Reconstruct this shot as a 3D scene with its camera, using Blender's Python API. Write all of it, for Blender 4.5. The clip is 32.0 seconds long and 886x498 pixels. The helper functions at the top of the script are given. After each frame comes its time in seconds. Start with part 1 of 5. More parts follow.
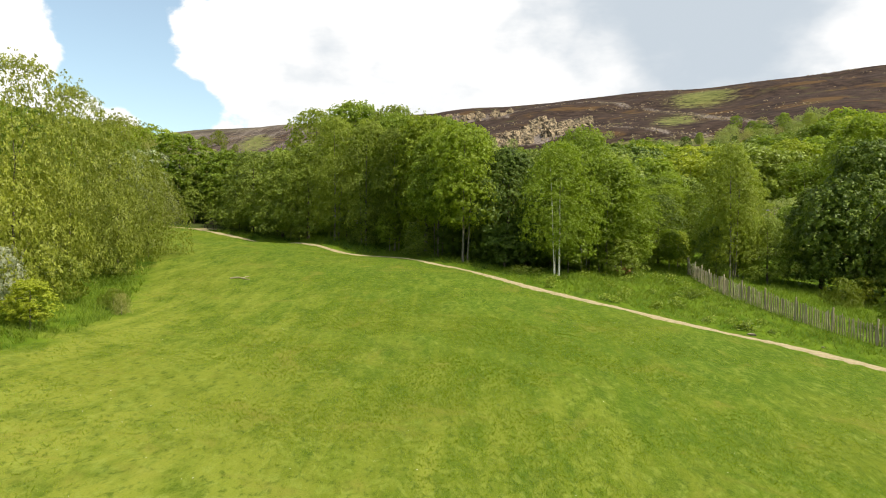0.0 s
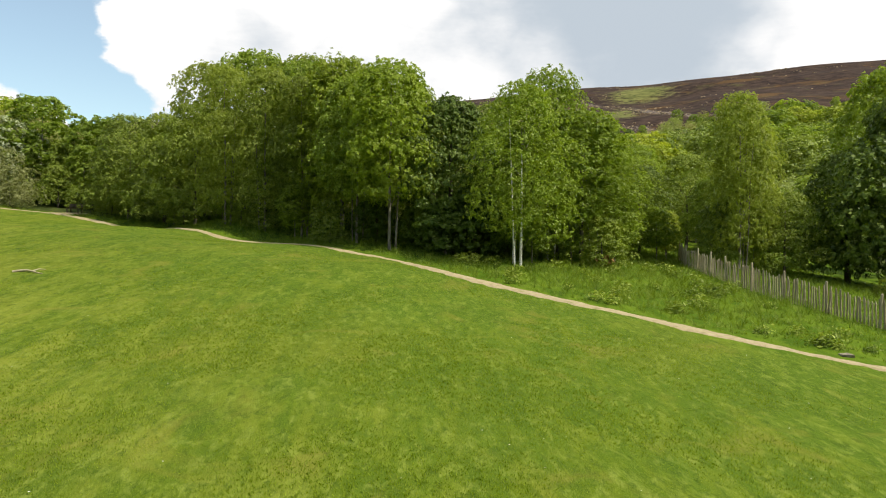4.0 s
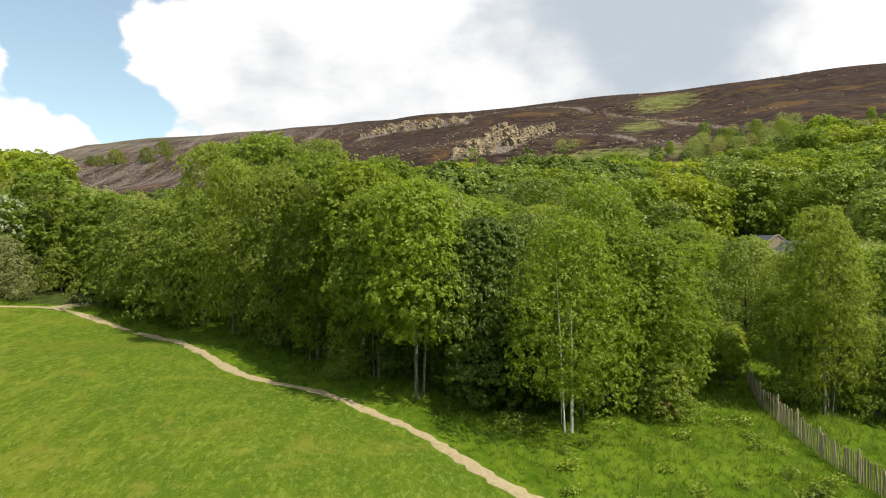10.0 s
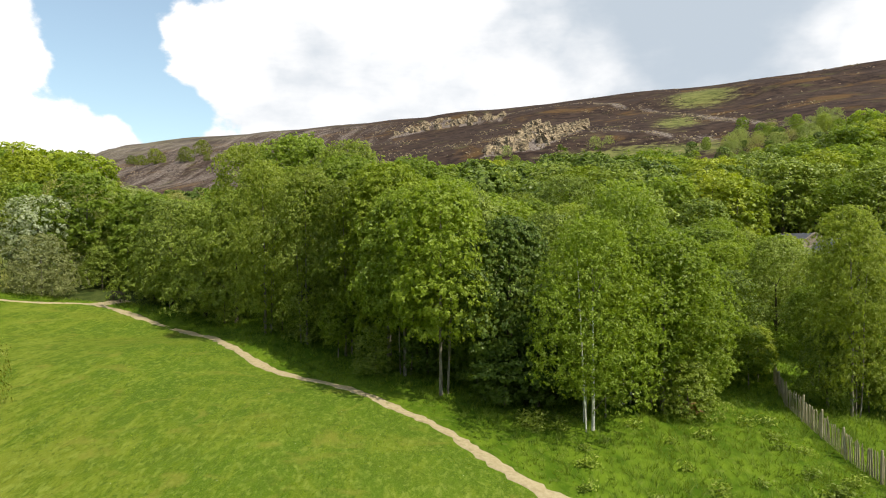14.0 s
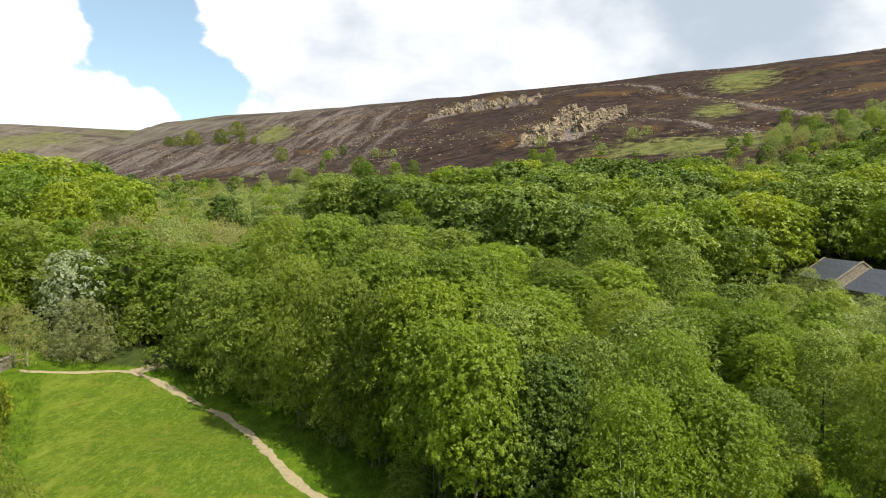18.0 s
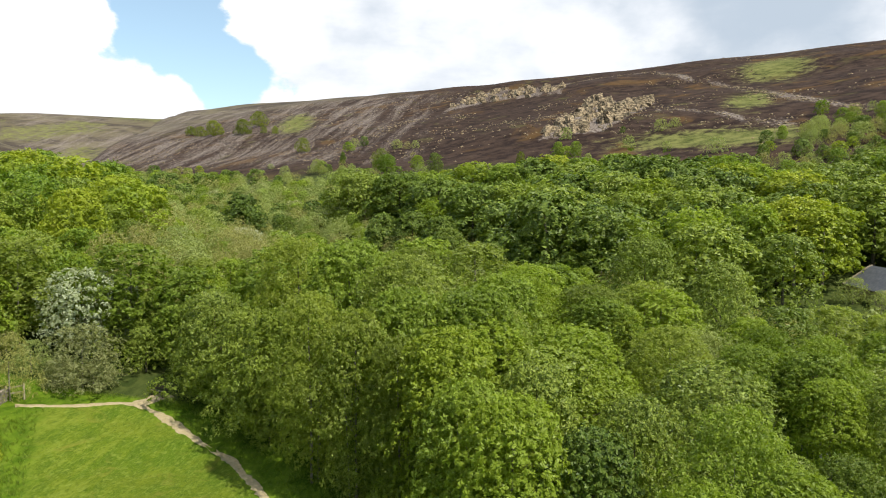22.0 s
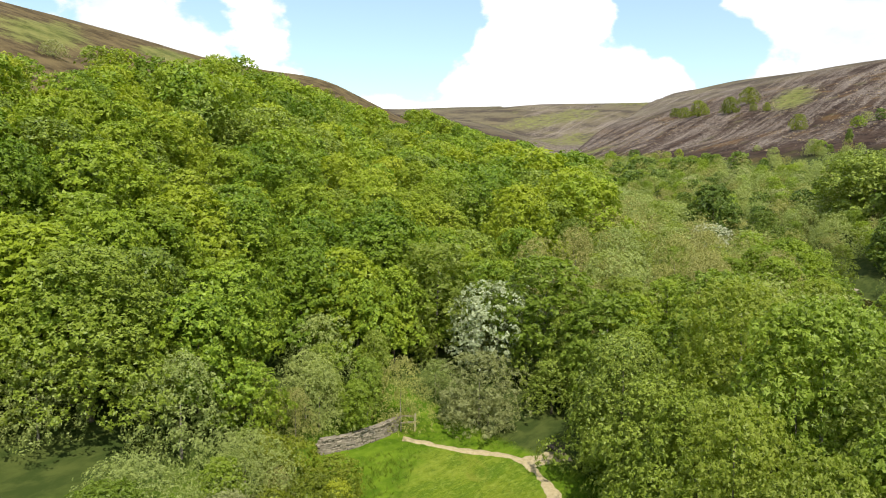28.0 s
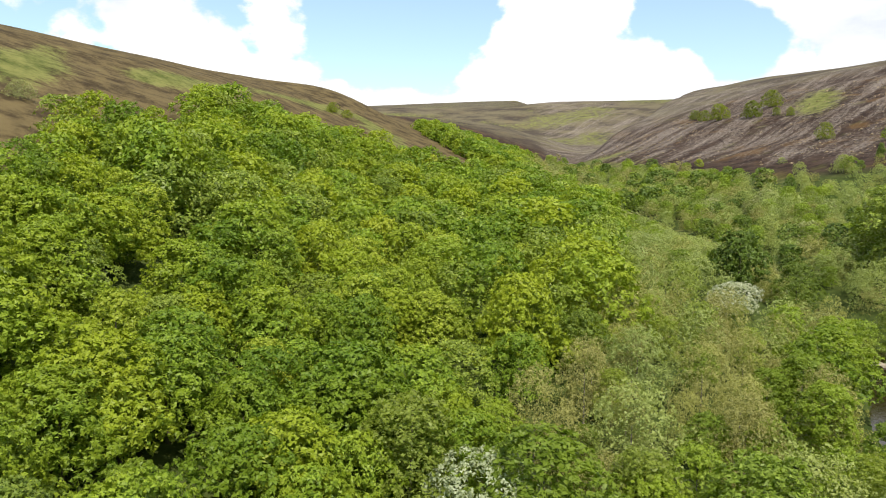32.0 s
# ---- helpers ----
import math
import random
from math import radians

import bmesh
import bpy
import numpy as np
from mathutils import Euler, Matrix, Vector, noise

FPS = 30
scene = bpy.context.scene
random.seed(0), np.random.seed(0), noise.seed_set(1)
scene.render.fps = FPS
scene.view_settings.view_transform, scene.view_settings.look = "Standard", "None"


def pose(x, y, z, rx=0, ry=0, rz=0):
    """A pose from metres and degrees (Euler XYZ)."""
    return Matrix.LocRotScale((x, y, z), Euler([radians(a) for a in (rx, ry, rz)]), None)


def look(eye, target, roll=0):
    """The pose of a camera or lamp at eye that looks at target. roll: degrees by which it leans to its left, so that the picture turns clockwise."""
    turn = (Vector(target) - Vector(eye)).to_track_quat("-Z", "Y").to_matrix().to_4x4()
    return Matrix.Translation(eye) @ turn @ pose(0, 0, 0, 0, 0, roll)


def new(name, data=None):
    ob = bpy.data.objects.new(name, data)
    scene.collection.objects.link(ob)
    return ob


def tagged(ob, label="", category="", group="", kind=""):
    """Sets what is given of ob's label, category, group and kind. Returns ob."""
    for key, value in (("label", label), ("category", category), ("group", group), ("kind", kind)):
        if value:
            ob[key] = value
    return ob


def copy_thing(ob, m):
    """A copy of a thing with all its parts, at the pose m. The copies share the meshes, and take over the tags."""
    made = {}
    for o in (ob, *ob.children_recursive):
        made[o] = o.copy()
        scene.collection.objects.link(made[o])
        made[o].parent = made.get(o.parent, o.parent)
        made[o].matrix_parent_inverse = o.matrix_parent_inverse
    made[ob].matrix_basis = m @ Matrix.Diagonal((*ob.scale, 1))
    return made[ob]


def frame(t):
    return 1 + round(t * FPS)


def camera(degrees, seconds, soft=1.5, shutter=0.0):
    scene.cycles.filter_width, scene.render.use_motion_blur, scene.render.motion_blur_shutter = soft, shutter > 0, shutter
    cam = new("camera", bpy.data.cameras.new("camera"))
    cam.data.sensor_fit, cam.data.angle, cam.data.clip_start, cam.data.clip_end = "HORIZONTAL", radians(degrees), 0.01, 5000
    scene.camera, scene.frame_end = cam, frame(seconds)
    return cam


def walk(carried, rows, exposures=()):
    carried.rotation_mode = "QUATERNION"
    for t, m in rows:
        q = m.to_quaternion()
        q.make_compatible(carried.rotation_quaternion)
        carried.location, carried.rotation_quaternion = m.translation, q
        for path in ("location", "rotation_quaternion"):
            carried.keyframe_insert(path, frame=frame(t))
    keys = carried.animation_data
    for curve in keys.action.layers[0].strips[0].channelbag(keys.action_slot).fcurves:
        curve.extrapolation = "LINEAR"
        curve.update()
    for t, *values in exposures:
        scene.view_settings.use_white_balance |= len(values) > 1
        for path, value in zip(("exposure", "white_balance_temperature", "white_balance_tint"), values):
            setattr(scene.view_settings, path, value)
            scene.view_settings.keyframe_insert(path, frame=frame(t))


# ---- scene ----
cam = camera(63.94, 32.0, soft=1.05)
# seconds, x, y, z, heading to the left of north, tilt, lean
FLIGHT = [
    (0, 0.998, -17.321, 0.290, 1.086, -0.434, 0.597),
    (0.5, 1.128, -17.174, 0.447, -1.430, -0.347, 0.596),
    (1, 1.195, -16.922, 0.513, -1.969, -0.470, 0.680),
    (1.5, 1.265, -15.735, 0.498, -2.177, -0.657, 0.682),
    (2, 1.305, -13.856, 0.359, -2.398, -0.564, 0.636),
    (2.5, 1.378, -11.565, 0.166, -2.644, -0.506, 0.619),
    (3, 1.540, -8.953, -0.090, -2.866, -0.528, 0.693),
    (3.5, 1.744, -6.033, -0.396, -3.341, -0.578, 0.607),
    (5.5, 1.903, 1.729, -1.195, -4.587, -0.200, 0.103),
    (6, 1.714, 1.749, -1.263, -4.348, -0.263, 0.095),
    (6.5, 1.613, 1.523, -1.216, -4.098, -0.496, -0.016),
    (7, 1.633, 1.423, -1.184, -3.826, -0.541, -0.004),
    (7.5, 1.672, 1.544, -1.097, -3.572, -0.604, -0.023),
    (8, 1.603, 1.698, -0.332, -3.306, -0.582, -0.005),
    (8.5, 1.499, 1.867, 1.020, -3.048, -0.501, -0.185),
    (9, 1.482, 1.979, 2.695, -2.743, -0.407, -0.279),
    (9.5, 1.504, 2.148, 4.560, -2.435, -0.261, -0.375),
    (10, 1.598, 2.170, 6.196, -2.069, -0.161, -0.536),
    (10.5, 1.773, 2.172, 6.766, -1.703, -0.154, -0.600),
    (11, 1.951, 2.159, 6.866, -1.334, -0.159, -0.555),
    (11.5, 2.088, 2.100, 6.894, -0.961, -0.144, -0.609),
    (12, 2.097, 2.010, 6.855, -0.641, -0.151, -0.568),
    (12.5, 2.077, 1.903, 6.722, -0.306, -0.172, -0.550),
    (13, 2.047, 1.800, 6.541, 0.023, -0.214, -0.561),
    (13.5, 2.065, 1.683, 6.380, 0.370, -0.224, -0.561),
    (14, 2.076, 1.570, 6.308, 0.684, -0.352, -0.540),
    (14.5, 2.065, 1.485, 6.269, 1.032, -1.168, -0.540),
    (16.5, 2.139, 2.755, 8.246, 2.326, -2.505, -0.194),
    (17, 1.955, 2.696, 10.241, 2.656, -2.416, -0.247),
    (17.5, 1.838, 2.596, 12.475, 2.985, -2.484, -0.092),
    (18, 1.873, 2.685, 14.528, 3.320, -2.518, -0.076),
    (18.5, 1.803, 2.902, 16.465, 3.624, -2.483, 0.038),
    (19, 1.729, 2.951, 17.529, 3.919, -2.478, 0.071),
    (19.5, 1.691, 3.207, 17.642, 4.184, -2.525, 0.116),
    (20, 1.517, 3.545, 17.673, 4.401, -2.534, 0.126),
    (20.5, 1.382, 4.126, 17.577, 4.618, -2.526, 0.105),
    (21, 1.219, 5.103, 17.463, 4.776, -2.577, 0.068),
    (21.5, 1.205, 6.356, 17.359, 4.906, -2.613, 0.026),
    (22, 1.200, 7.672, 17.241, 5.045, -3.529, 0.055),
    (22.5, 1.265, 8.625, 17.194, 5.237, -3.517, 0.057),
    (23, 1.423, 9.473, 17.054, 5.448, -4.496, 0.142),
    (23.5, 1.512, 10.329, 17.032, 5.668, -4.615, 0.220),
    (24, 1.518, 11.441, 16.934, 5.806, -4.700, 0.198),
    (24.5, 1.462, 12.935, 16.878, 5.907, -4.692, 0.180),
    (25, 1.355, 14.698, 16.878, 7.355, -4.746, 0.130),
    (25.5, 1.216, 16.523, 16.849, 11.671, -4.729, 0.077),
    (26, 0.970, 18.336, 16.845, 18.398, -4.798, -0.001),
    (26.5, 0.601, 20.022, 16.815, 28.131, -4.926, 0.082),
    (28.5, -2.443, 25.362, 21.126, 43.480, -5.304, 0.477),
    (29, -3.029, 26.729, 23.105, 43.609, -5.333, 0.450),
    (29.5, -3.676, 27.969, 24.973, 43.786, -5.356, 0.436),
    (30, -4.506, 29.114, 26.884, 43.880, -5.434, 0.431),
    (30.5, -5.340, 30.458, 28.599, 43.981, -5.482, 0.334),
    (31, -6.088, 31.829, 29.444, 44.070, -5.566, 0.354),
    (31.5, -7.038, 33.401, 29.511, 44.046, -5.677, 0.398),
    (32, -8.279, 35.321, 29.481, 43.936, -5.761, 0.301),
]
walk(cam, [(t, pose(x, y, z, 90 + tilt, 0, turn) @ pose(0, 0, 0, 0, 0, lean)) for t, x, y, z, turn, tilt, lean in FLIGHT],
     [(0, 0.40, 6850, 10), (1.5, 0.26, 6800, 10), (3, 0.25, 6750, 10), (7, 0.34, 6800, 10), (9, 0.27, 6800, 10), (12, 0.30, 6750, 10), (18, 0.33, 6500, 10), (23, 0.36, 6450, 10), (26, 0.45, 6500, 10), (29, 0.46, 6500, 10), (32, 0.38, 6500, 10)])

# ---- light ----
SUN_AZ, SUN_EL = 121.0, 55.0  # degrees east of north, degrees up


def direction(az, el):
    a, e = radians(az), radians(el)
    return Vector((math.sin(a) * math.cos(e), math.cos(a) * math.cos(e), math.sin(e)))


class Nodes:
    """A short way to write node graphs."""

    def __init__(self, tree):
        self.tree = tree
        tree.nodes.clear()

    def add(self, kind, **inputs):
        n = self.tree.nodes.new(kind)
        for k, v in inputs.items():
            self.put(n, k.replace("_", " ") if not k.startswith("i") or not k[1:].isdigit() else int(k[1:]), v)
        return n

    def put(self, n, key, v):
        sock = n.inputs[key]
        if isinstance(v, bpy.types.NodeSocket):
            self.tree.links.new(v, sock)
        elif isinstance(v, bpy.types.Node):
            self.tree.links.new(v.outputs[0], sock)
        else:
            sock.default_value = v

    def math(self, op, a, b=0.0, clamp=False):
        n = self.add("ShaderNodeMath", i0=a, i1=b)
        n.operation, n.use_clamp = op, clamp
        return n.outputs[0]

    def ramp(self, v, lo, hi, a=0.0, b=1.0):
        n = self.add("ShaderNodeMapRange", i0=v, i1=lo, i2=hi, i3=a, i4=b)
        n.clamp, n.interpolation_type = True, "SMOOTHSTEP"
        return n.outputs[0]

    def noise(self, vec, scale, detail=4.0, rough=0.55, dist=0.0):
        n = self.add("ShaderNodeTexNoise", Scale=scale, Detail=detail, Roughness=rough, Distortion=dist)
        if vec is not None:
            self.put(n, "Vector", vec)
        return n.outputs[0]

    def mix(self, f, a, b):
        n = self.add("ShaderNodeMix")
        n.data_type = "RGBA"
        for key, v in ((0, f), (6, a), (7, b)):
            if isinstance(v, tuple) and len(v) == 3:
                v = (*v, 1)
            self.put(n, key, v)
        return n.outputs[2]

    def scaled(self, vec, x, y, z):
        n = self.add("ShaderNodeVectorMath", i0=vec, i1=(x, y, z))
        n.operation = "MULTIPLY"
        return n.outputs[0]

    def dot(self, vec, other):
        n = self.add("ShaderNodeVectorMath", i0=vec, i1=other)
        n.operation = "DOT_PRODUCT"
        return n.outputs["Value"]


world = bpy.data.worlds.new("sky")
scene.world = world
world.use_nodes = True
N = Nodes(world.node_tree)
sky = N.add("ShaderNodeTexSky")
sky.sky_type, sky.sun_disc = "NISHITA", False
sky.sun_elevation, sky.sun_rotation = radians(SUN_EL), radians(SUN_AZ)
sky.air_density, sky.dust_density = 1.0, 0.6
way = N.add("ShaderNodeTexCoord").outputs["Generated"]
flat = N.scaled(way, 1.0, 1.0, 2.2)
puffs = N.noise(flat, 3.6, 9.0, 0.56, 0.35)
cells = N.add("ShaderNodeTexVoronoi", Scale=13.0, Vector=N.add("ShaderNodeVectorMath", i0=N.scaled(way, 1.0, 1.0, 1.35), i1=N.scaled(N.add("ShaderNodeTexNoise", Vector=way, Scale=7.0, Detail=5.0).outputs["Color"], 0.16, 0.16, 0.16)).outputs[0]).outputs["Distance"]
puffs = N.math("ADD", puffs, N.math("MULTIPLY", N.math("SUBTRACT", 0.45, cells), 0.30))
bias = N.math("ADD", puffs, N.math("MULTIPLY", N.math("SUBTRACT", N.noise(N.scaled(way, 1.0, 1.0, 1.5), 22.0, 7.0, 0.62), 0.5), 0.30))
# blue gaps and heavier clouds: heading, height, width, how much cloud
bias = N.math("ADD", bias, N.ramp(N.dot(way, (0.0, 0.0, 1.0)), 0.16, 0.09, 0.0, 0.22))
for az, el, wide, much in ((-26.6, 18, 6, -0.36), (-24.6, 13.2, 4.5, -0.26), (-21.4, 9.8, 3.4, -0.24), (-46, 13.5, 9, -0.34), (-27.5, 7.6, 4.5, 0.36), (-34, 10, 6, 0.34), (-33, 15, 5, 0.3), (-14, 11, 11, 0.22), (0, 14, 14, 0.22), (-34, 12.5, 4, 0.2),
                           (20, 13, 16, 0.22), (-38, 10, 6, 0.22), (-36, 16, 5, 0.16), (-61, 12, 9, 0.22), (-20.5, 15, 4, 0.1), (35, 12, 12, 0.15), (2, 20, 14, 0.3), (22, 18, 14, 0.3)):
    dot = N.dot(way, direction(az, el))
    bias = N.math("ADD", bias, N.ramp(dot, math.cos(radians(wide)), 1.0, 0.0, much))
cover = N.ramp(bias, 0.48, 0.60)
thick = N.noise(N.scaled(way, 1.0, 1.0, 2.6), 2.3, 6.0, 0.55, 0.2)
for az, el, wide, much in ((17, 17, 15, 0.36), (25, 20, 13, 0.16), (9, 13.5, 6, -0.12), (-9, 10.5, 9, 0.13), (-1, 10, 8, 0.12), (-16, 11, 6, 0.04), (-46, 16.5, 5, 0.14), (-4, 22, 10, -0.2), (-34, 14, 8, -0.2)):
    dot = N.dot(way, direction(az, el))
    thick = N.math("ADD", thick, N.ramp(dot, math.cos(radians(wide)), 1.0, 0.0, much))
thick = N.math("ADD", thick, N.math("MULTIPLY", N.math("SUBTRACT", N.noise(N.scaled(way, 1.0, 1.0, 1.6), 9.0, 6.0, 0.6), 0.5), 0.34))
thick = N.math("ADD", thick, N.math("MULTIPLY", N.math("SUBTRACT", cells, 0.45), 0.16))
grey = N.ramp(thick, 0.46, 0.98, 0.0, 0.95)
cloud = N.mix(grey, (0.95, 0.95, 0.96), (0.42, 0.495, 0.58))
clear = N.mix(0.12, N.scaled(sky.outputs[0], 0.140, 0.152, 0.140), (0.93, 0.95, 0.97))
seen = N.mix(cover, clear, cloud)
back = N.add("ShaderNodeBackground", Color=seen, Strength=1.0)
out = N.add("ShaderNodeOutputWorld", Surface=back.outputs[0])

sun = new("sun", bpy.data.lights.new("sun", "SUN"))
sun.data.energy, sun.data.angle, sun.data.color = 4.9, radians(0.6), (1.0, 0.945, 0.83)
sun.matrix_world = look(direction(SUN_AZ, SUN_EL) * 100, (0, 0, 0))

# ---- lie of the land ----
def sstep(a, b, v):
    t = np.clip((v - a) / (b - a), 0, 1)
    return t * t * (3 - 2 * t)


def smax(a, b, k):
    return np.maximum(a, b) + np.maximum(2 * k - np.abs(a - b), 0) ** 2 / (8 * k)


def smin(a, b, k):
    return np.minimum(a, b) - np.maximum(2 * k - np.abs(a - b), 0) ** 2 / (8 * k)


RIVER = [(240, -60, -12), (95, 45, -5), (50, 82, -3), (15, 95, -1.6), (-8, 103, -0.2), (-17, 118, 0.9), (-24, 147, 1.3), (-48, 185, 4.2),
         (-80, 218, 6.5), (-132, 270, 10), (-220, 365, 17), (-330, 480, 27), (-620, 860, 60)]


def river_at(x, y):
    """Distance to the stream, its level there, and the side (positive: the meadow's)."""
    best, level, side = np.full(x.shape, 1e9), np.zeros(x.shape), np.zeros(x.shape)
    for (ax, ay, az), (bx, by, bz) in zip(RIVER, RIVER[1:]):
        dx, dy = bx - ax, by - ay
        t = np.clip(((x - ax) * dx + (y - ay) * dy) / (dx * dx + dy * dy), 0, 1)
        d = np.hypot(x - ax - t * dx, y - ay - t * dy)
        near = d < best
        best, level = np.where(near, d, best), np.where(near, az + t * (bz - az), level)
        side = np.where(near, dx * (y - ay) - dy * (x - ax), side)
    # the stream widens into a pool
    best = np.maximum(best - 4.2 * np.exp(-((y - 133) / 17) ** 4) * (np.abs(x + 20) < 40), 0)
    return best, level, np.sign(side)


def ripple(x, y, size, seed):
    a, b = x / size + seed * 1.7, y / size - seed * 2.3
    return (np.sin(a + 1.3 * np.sin(0.7 * b + seed)) * np.cos(b * 0.9 + 1.1 * np.sin(0.8 * a))
            + 0.5 * np.sin(2.1 * a + b + seed) * np.cos(1.9 * b - a))


def wood_side(x, y):
    """Distance up the wooded hillside from its foot, and the distance along it."""
    s = -0.469 * (x + 40) + 0.883 * (y - 45)
    return -0.883 * (x + 34) - 0.469 * (y - 45) - 14 * sstep(10, -30, s), s


def moor_side(x, y):
    return 0.5 * x + 0.866 * y


def height(x, y):
    x, y = np.asarray(x, float), np.asarray(y, float)
    d, level, side = river_at(x, y)
    plane = -2.9 + 0.105 * (y - 18) - 0.075 * np.maximum(x - 1, 0) - 0.05 * sstep(12, 52, y) * np.minimum(x - 1, 0)
    plane = plane + 0.54 * np.exp(-((x + 5) ** 2 + (y - 30) ** 2) / 110) - 0.75 * np.exp(-((x + 6.5) ** 2 + (y - 42.5) ** 2) / 50)
    plane = plane + 0.42 * np.exp(-((x - 20) ** 2 / 36 + (y - 29) ** 2 / 130))
    plane = plane - 0.40 * np.exp(-((x - 1.0) ** 2 / 30 + (y - 33.0) ** 2 / 26)) - 0.60 * np.exp(-((x + 17.0) ** 2 / 24 + (y - 52.0) ** 2 / 20)) - 0.22 * np.exp(-((x + 12.8) ** 2 + (y - 47.0) ** 2) / 8)
    plane = plane - 1.2 * sstep(22, 45, x) * sstep(60, 0, y)
    plane = plane - 1.5 * sstep(25, 9, np.hypot(x + 30, y - 60))
    west = smin(plane, level + 0.8 + 0.24 * np.maximum(d - 5, 0), 2.0)
    bank = 0.8 * sstep(2.5, 7, d)
    east = level + bank + 0.05 * np.maximum(d - 7, 0)
    z = np.where(side > 0, west - 0.8 + bank, east)
    h = moor_side(x, y)
    moor = 17 + 0.285 * (h - 200) + 2.5 * ripple(x, y, 45, 1) * sstep(220, 330, h)
    moor = smin(moor, 157 + 0.01 * (h - 680) + 1.5 * ripple(x, y, 120, 2), 16)
    moor = smin(moor, np.where(side > 0, level - 60, level + 2 + 0.55 * np.maximum(d - 8, 0)), 6)
    # the moor ends in a spur, with a side valley behind it
    w = -0.964 * (x + 288) - 0.263 * (y - 416)
    moor = moor - 0.55 * np.clip(w, 0, 260) * sstep(-10, 30, w) * sstep(330, 430, y)
    z = smax(z, moor, 8)
    u, s = wood_side(x, y)
    hill = 3 + 0.03 * np.clip(s, -200, 900) + (0.42 - 0.07 * sstep(150, 500, s)) * u + 0.8 * ripple(x, y, 22, 3) * sstep(5, 40, u)
    hill = smin(hill, 88 + np.interp(y, [60, 100, 200, 235, 260, 320], [-4, -4, -2.5, 1, 4.5, 1]) + 2 * ripple(x, y, 90, 4), 14)
    hill = hill + 6.5 * np.exp(-((x + 318) / 42) ** 2 - ((y - 275) / 40) ** 2)
    z = smax(z, hill, 2.5)
    far = 158 * sstep(650, 1350, -0.6 * x + 0.8 * y) - 60 * sstep(1350, 600, -0.6 * x + 0.8 * y) + 4 * ripple(x, y, 160, 5)
    crest = np.interp(x, [-1000, -900, -810, -740, -620, -520, -350, -220, -130, -40, 50, 130, 230, 350], [0, -3, -5, 3, 9, 13, 10, 6, 5, 2, 0, 0, 2, 3])
    return smax(z, far, 12) + crest * sstep(420, 680, y)


# ---- materials ----
def material(name):
    m = bpy.data.materials.new(name)
    m.use_nodes = True
    n = Nodes(m.node_tree)
    place = n.add("ShaderNodeNewGeometry").outputs["Position"]
    return m, n, place


def finish(n, colour, rough=0.8, bump=None, strength=0.4, reach=0.05, metal=0.0, gleam=0.2):
    b = n.add("ShaderNodeBsdfPrincipled", Roughness=rough, Metallic=metal)
    n.put(b, "Base Color", colour if not (isinstance(colour, tuple) and len(colour) == 3) else (*colour, 1))
    b.inputs["Specular IOR Level"].default_value = gleam
    if bump is not None:
        n.put(b, "Normal", n.add("ShaderNodeBump", Strength=strength, Distance=reach, Height=bump).outputs[0])
    n.add("ShaderNodeOutputMaterial", Surface=b.outputs[0])
    return b


def leaf_material(name, dark, light, tip, passing=0.36, gloss=0.5):
    """dark and light: single leaves; tip: the hue of whole patches and of some trees."""
    m, n, place = material(name)
    own = n.add("ShaderNodeNewGeometry").outputs["Random Per Island"]
    tone = n.add("ShaderNodeAttribute")
    tone.attribute_name = "tone"
    whole = n.add("ShaderNodeObjectInfo").outputs["Random"]
    whole = n.math("FRACT", n.math("ADD", whole, tone.outputs["Fac"]))
    c = n.mix(own, dark, light)
    c = n.mix(n.ramp(n.noise(place, 0.1, 2.0), 0.42, 0.64, 0.0, 0.55), c, tip)
    c = n.mix(n.ramp(n.noise(place, 0.6, 3.0), 0.5, 0.7, 0.0, 0.4), c, light)
    c = n.mix(n.ramp(whole, 0.0, 0.55, 0.6, 0.0), c, dark)
    c = n.mix(n.ramp(whole, 0.55, 1.0, 0.0, 0.65), c, tip)
    b = n.add("ShaderNodeBsdfPrincipled", Roughness=gloss)
    n.put(b, "Base Color", c)
    b.inputs["Specular IOR Level"].default_value = 0.25
    t = n.add("ShaderNodeBsdfTranslucent", Color=n.scaled(c, 1.4, 1.45, 0.7))
    mixed = n.add("ShaderNodeMixShader", i0=passing, i1=b.outputs[0], i2=t.outputs[0])
    n.add("ShaderNodeOutputMaterial", Surface=mixed.outputs[0])
    return m


